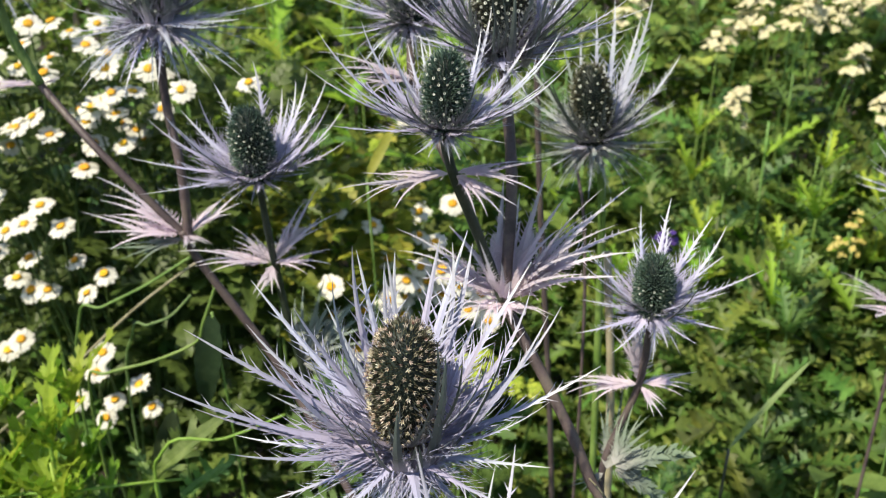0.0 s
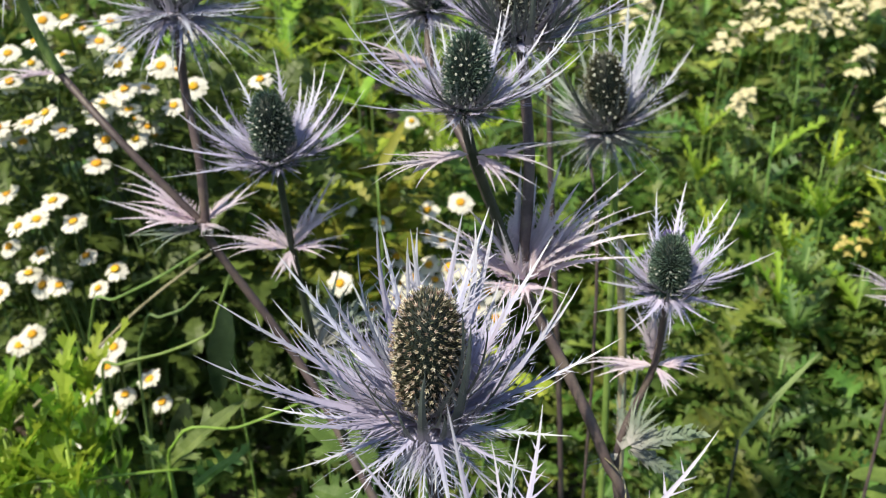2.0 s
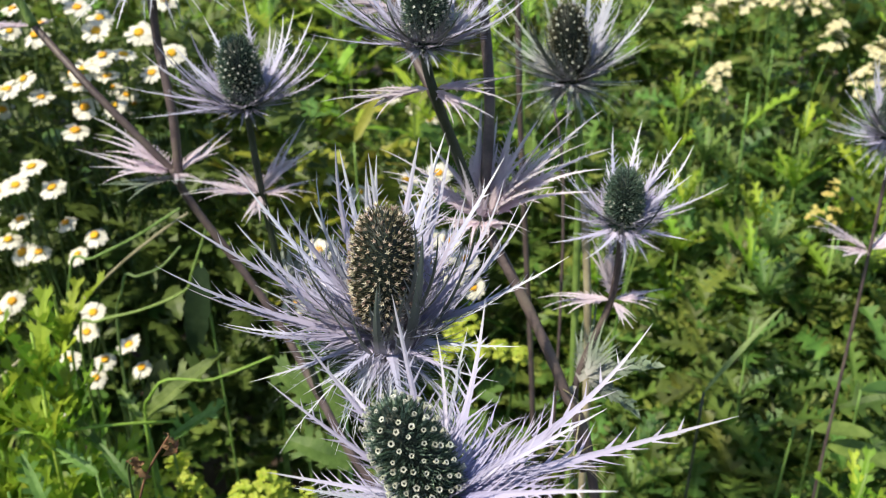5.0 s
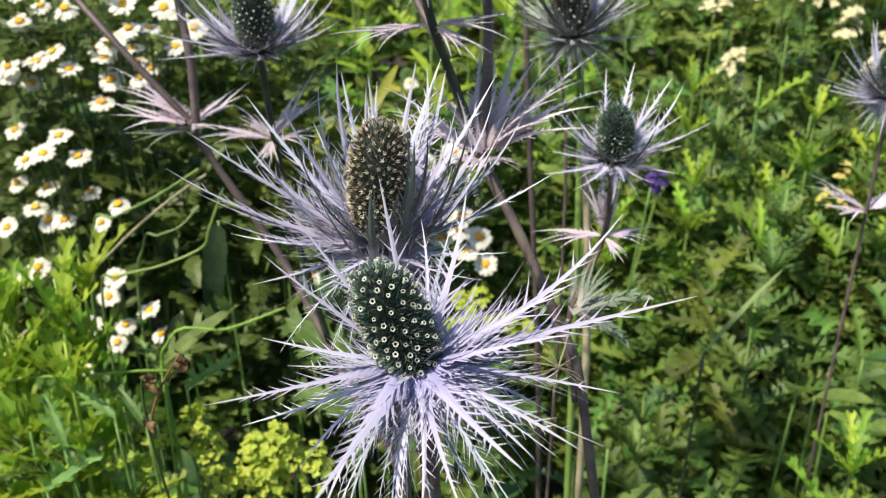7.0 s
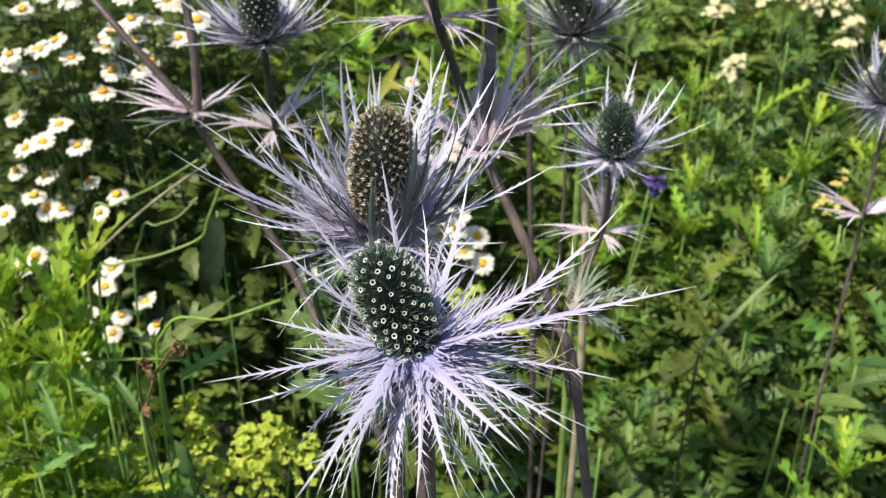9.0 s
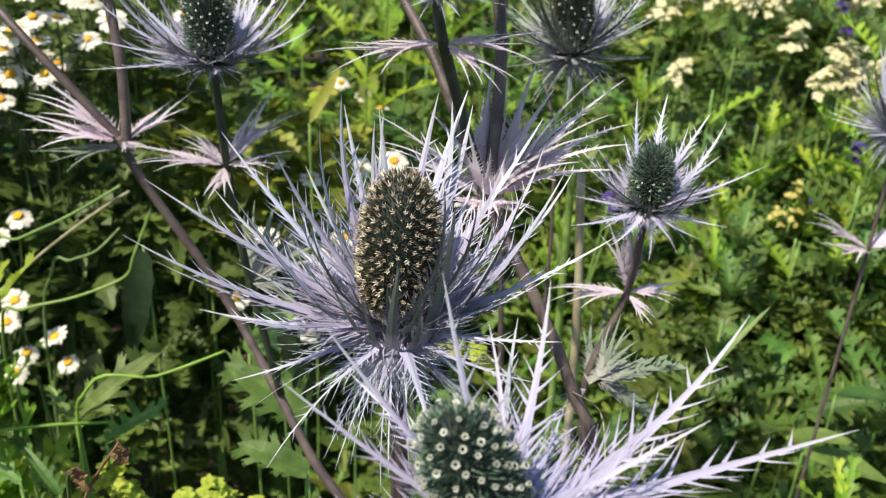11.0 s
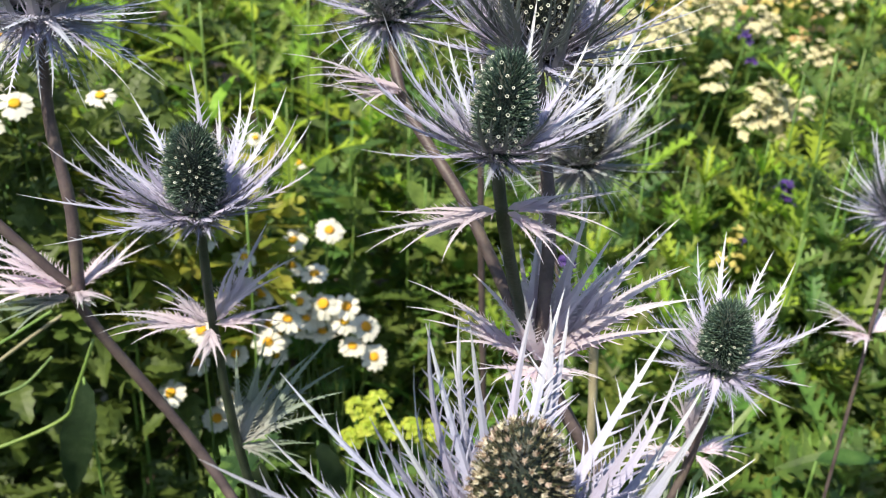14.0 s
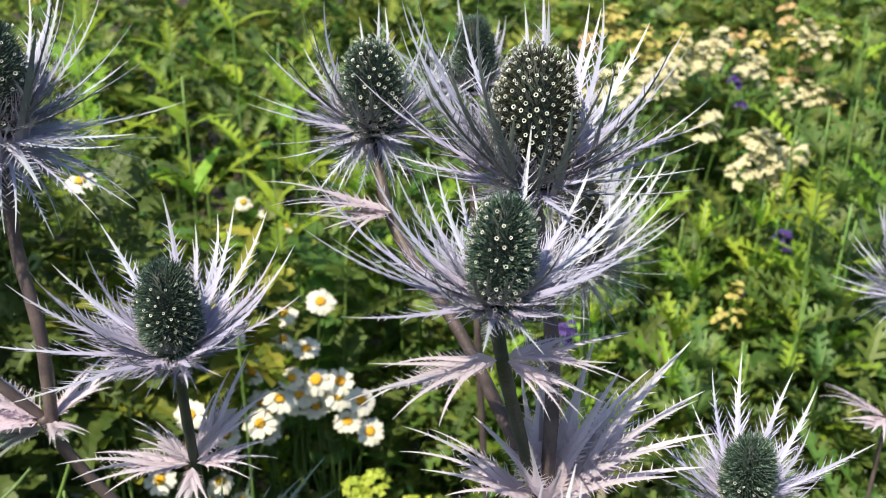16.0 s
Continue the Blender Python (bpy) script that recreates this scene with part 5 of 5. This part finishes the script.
for base, frm, to in (((0.26, 0.46, 0), (0.235, 0.415, 0.475), (0.262, 0.395, 0.492)), ((0.27, 0.45, 0), (0.240, 0.405, 0.470), (0.285, 0.385, 0.475)), ((0.22, 0.45, 0), (0.225, 0.418, 0.480), (0.210, 0.395, 0.500)), ((0.30, 0.47, 0), (0.270, 0.435, 0.49), (0.300, 0.42, 0.505))):
    long_leaf("smooth light green pointed leaf", base, frm, to, SMOOTH_LEAF)

long_leaf("long pale green toothed leaf", (0.52, 0.78, 0), (0.446, 0.7, 0.599), (0.417, 0.72, 0.64), PALE_LONG, STEM_DARK)

long_leaf("long pale yellow-green blade", (-0.05, 0.63, 0), (-0.055, 0.6, 0.596), (-0.034, 0.62, 0.637), leaf_mesh(YELLOW_LEAF, 0.15, 8, 0.05, 0.5, 0.25, (0.5, 0.7)), tilt=(0, -1, 0.5))

# a dry star of bristles caught on the middle stem
ob = thing("dry_bristle_star", (0.052, 0.238, 0.622), "small straw-coloured star of dry bristles on a stem", "plant debris")
s = Soup()
wr = random.Random(9)
tuft = Vector((0.0435, 0.180, 0.640))
for i in range(26):
    d = Vector((wr.uniform(-1, 1), wr.uniform(-.6, .6), wr.uniform(-.8, .8))).normalized() * wr.uniform(0.010, 0.018)
    s.spine(tuft, tuft + d * 0.55, tuft + d + Vector((0, 0, -0.002)), 0.00014)
part("bristles", s.mesh("bristles", STRAW), ob)
stem("thread", [(0.049, 0.238, 0.624), (0.050, 0.21, 0.636), tuft], 0.0003, 0.0003, STRAW, ob, sides=4)

# a withered flower
ob = thing("withered_flower", (-0.10, 0.22, 0), "brown withered flower heads on a thin forked stalk", "flower")
stem("stalk", [(-0.10, 0.22, 0), (-0.09, 0.23, 0.4), (-0.100, 0.218, 0.585), (-0.095, 0.214, 0.612)], 0.0006, 0.0005, STALK_DULL, ob, sides=5)
stem("stalk", [(-0.100, 0.218, 0.585), (-0.094, 0.217, 0.603), (-0.084, 0.216, 0.620)], 0.0005, 0.0004, BROWN, ob, sides=5)
wr = random.Random(77)
for at, n in ((Vector((-0.095, 0.214, 0.613)), 9), (Vector((-0.084, 0.216, 0.620)), 8), (Vector((-0.099, 0.218, 0.590)), 5)):
    for i in range(n):
        a = wr.uniform(0, 6.28)
        s = Soup()
        s.blade(Matrix(), 1, 0.5, 7, 0.35, wr.uniform(1.6, 3.4), 0.8, (0.4, 0.6), wr.uniform(-2, 2))
        part("petal", s.mesh("petal", BROWN), ob, along(at - Vector((wr.uniform(-.001, .001), 0, 0.0006 * i)), (math.cos(a), math.sin(a), wr.uniform(-1.2, .8)), (wr.uniform(-.8, .8), wr.uniform(-.8, .8), 1), wr.uniform(.003, .0062)))

# ------------------------------------------------------------------ ground, undergrowth and far shrubs
s = Soup()
ring = [0.0, 0.3, 0.8, 1.6, 3, 6, 12, 25, 60, 150]
for r in ring:
    for k in range(48):
        a = 2 * math.pi * k / 48
        x, y = r * math.cos(a), 0.6 + r * math.sin(a)
        s.v.append(Vector((x, y, 0.02 * noise.noise((x * 2, y * 2, 3)) - 0.01)))
for i in range(len(ring) - 1):
    for k in range(48):
        a, c = i * 48 + k, i * 48 + (k + 1) % 48
        s.f.append((a, a + 48, c + 48, c))
tagged(new("ground", s.mesh("ground", SOIL)), "dark crumbly garden soil under the plants", "ground", kind="structure")

def unit(kind, seed):
    """One small leaf or sprig of the undergrowth, one unit long."""
    rng = random.Random(seed)
    u = Soup()
    if kind == "spiny":
        u.spiny_blade(Matrix(), rng, 6, rng.uniform(.36, .52), rng.uniform(.6, .72), 0.25, 0.10, True)
    elif kind == "lobed":
        u.blade(Matrix(), 1, 0.3, 6, 0.3, 0.5, 0.1, (0.7, 0.5))
        for i in range(3):
            for side in (-1, 1):
                u.blade(Matrix.Translation((0.15 + 0.22 * i, 0, 0)) @ Matrix.Rotation(side * (1.1 - 0.15 * i), 4, "Z"), 0.42 - 0.08 * i, 0.26, 3, 0.2, rng.uniform(0, .5), 0.1, (0.5, 0.6))
    elif kind == "sprig":
        u.tube([Vector((0, 0, 0)), Vector((0.5, 0, 0.03)), Vector((1, 0, 0))], [0.012, 0.01, 0.004], 3)
        for i in range(9):
            a = i * 2.4
            w = Vector((0.8, math.cos(a), math.sin(a)))
            u.blade(along((0.1 + 0.1 * i, 0, 0.02), w, (0, 0, 1)), rng.uniform(.22, .38), 0.09, 3, 0.1, 0.5, 0.15, (0.6, 0.9))
    elif kind == "toothed":
        u.blade(Matrix(), 1, rng.uniform(.38, .5), 8, 0.25, rng.uniform(.3, .9), 0.18, (0.55, 0.85), rng.uniform(-.3, .3))
    else:
        u.blade(Matrix(), 1, rng.uniform(.14, .24), 6, 0.15, rng.uniform(.3, 1.0), 0.2, (0.6, 0.9), rng.uniform(-.4, .4))
    return np.array([tuple(p) for p in u.v]), u.f


UNITS = [unit(k, i) for i, k in enumerate(("spiny", "spiny", "spiny", "spiny", "lobed", "lobed", "sprig", "toothed", "toothed", "lance", "spiny", "spiny"))]


def foliage(name, label, count, place, size, mat, seed, units=None):
    """Very many single leaves as one mesh of uncounted growth."""
    rng = random.Random(seed)
    vs, fs, k = [], [], 0
    for i in range(count):
        p = place(rng)
        a, e, r = rng.uniform(0, 6.28), rng.uniform(-0.4, 1.2), rng.uniform(-0.7, 0.7)
        m = (Matrix.Translation(p) @ Euler((r, -e, a)).to_matrix().to_4x4() @ Matrix.Scale(rng.uniform(*size) * (1 + 0.5 * max(0, p[1] - 0.8)), 4))
        v, f = rng.choice(units or UNITS)
        mm = np.array(m)
        vs.append(v @ mm[:3, :3].T + mm[:3, 3])
        fs += [tuple(j + k for j in face) for face in f]
        k += len(v)
    me = bpy.data.meshes.new(name)
    me.from_pydata(np.concatenate(vs).tolist(), [], fs)
    me.materials.append(mat)
    me.update()
    return tagged(new(name, me), label, "foliage", kind="stuff")


def near_place(rng):
    while True:
        y = 0.30 + 1.5 * rng.random() ** 1.3
        x = rng.uniform(-0.18 - 0.55 * y, 0.12 + 0.72 * y)
        c = canopy(x, y)
        z = c - 0.28 * rng.random() ** 1.2
        if noise.noise((x * 9, y * 9, z * 9)) > 0.09:
            return (x, y, max(0.02, z))


def thistle_place(rng):
    y = rng.uniform(0.36, 0.85)
    x = rng.uniform(0.06 + 0.08 * y, 0.10 + 0.66 * y)
    return (x, y, canopy(x, y) - 0.10 * rng.random() + 0.01)


def far_place(rng):
    y = 1.2 + 3.0 * rng.random() ** 1.3
    x = rng.uniform(-0.3 - 0.45 * y, 0.2 + 0.95 * y)
    return (x, y, max(0.02, canopy(x, y) - 0.4 * rng.random() ** 1.5))


def side_place(rng):
    """The bed to both sides and behind, out to the far shrubs."""
    while True:
        x, y = rng.uniform(-3.2, 4.2), rng.uniform(-1.6, 4.4)
        if math.hypot(x - 0.4, y - 1.3) > 3.3 + 0.7 * noise.noise((x * 0.9, y * 0.9, 5)):
            continue
        if math.hypot(x, y) > 0.62 and not (y > 0.28 and -0.12 - 0.5 * y < x < 0.08 + 0.7 * y):
            return (x, y, max(0.02, (canopy(x, y) if y > 0.3 else 0.36) - 0.4 * rng.random()))


foliage("undergrowth", "dense mixed green leaves of a flower border", 18500, near_place, (0.020, 0.048), GREEN_MASS, 201)
foliage("thistle_foliage", "narrow spiny green leaves among the herbs", 2600, thistle_place, (0.035, 0.065), GREEN_MASS, 205, UNITS[:4])
foliage("feverfew_foliage", "shaded lobed leaves between the daisies", 1500, lambda g: (g.uniform(-0.40, -0.10), g.uniform(0.61, 0.72), g.uniform(0.30, 0.66)), (0.022, 0.042), GREEN_MID, 204)
foliage("yellowing_foliage", "pale yellow-green leaves between the daisies", 200, lambda g: (g.uniform(-0.17, -0.03), g.uniform(0.62, 0.74), 0.47 + 0.11 * g.random()), (0.022, 0.042), YELLOW_LEAF, 206, UNITS[4:6] + UNITS[7:10])
foliage("far_foliage", "green shrubs and herbs behind the border", 11000, far_place, (0.03, 0.055), GREEN_FAR, 202)
foliage("border_foliage", "green leaves of the wide flower bed all round", 6000, side_place, (0.085, 0.15), GREEN_MASS, 203)
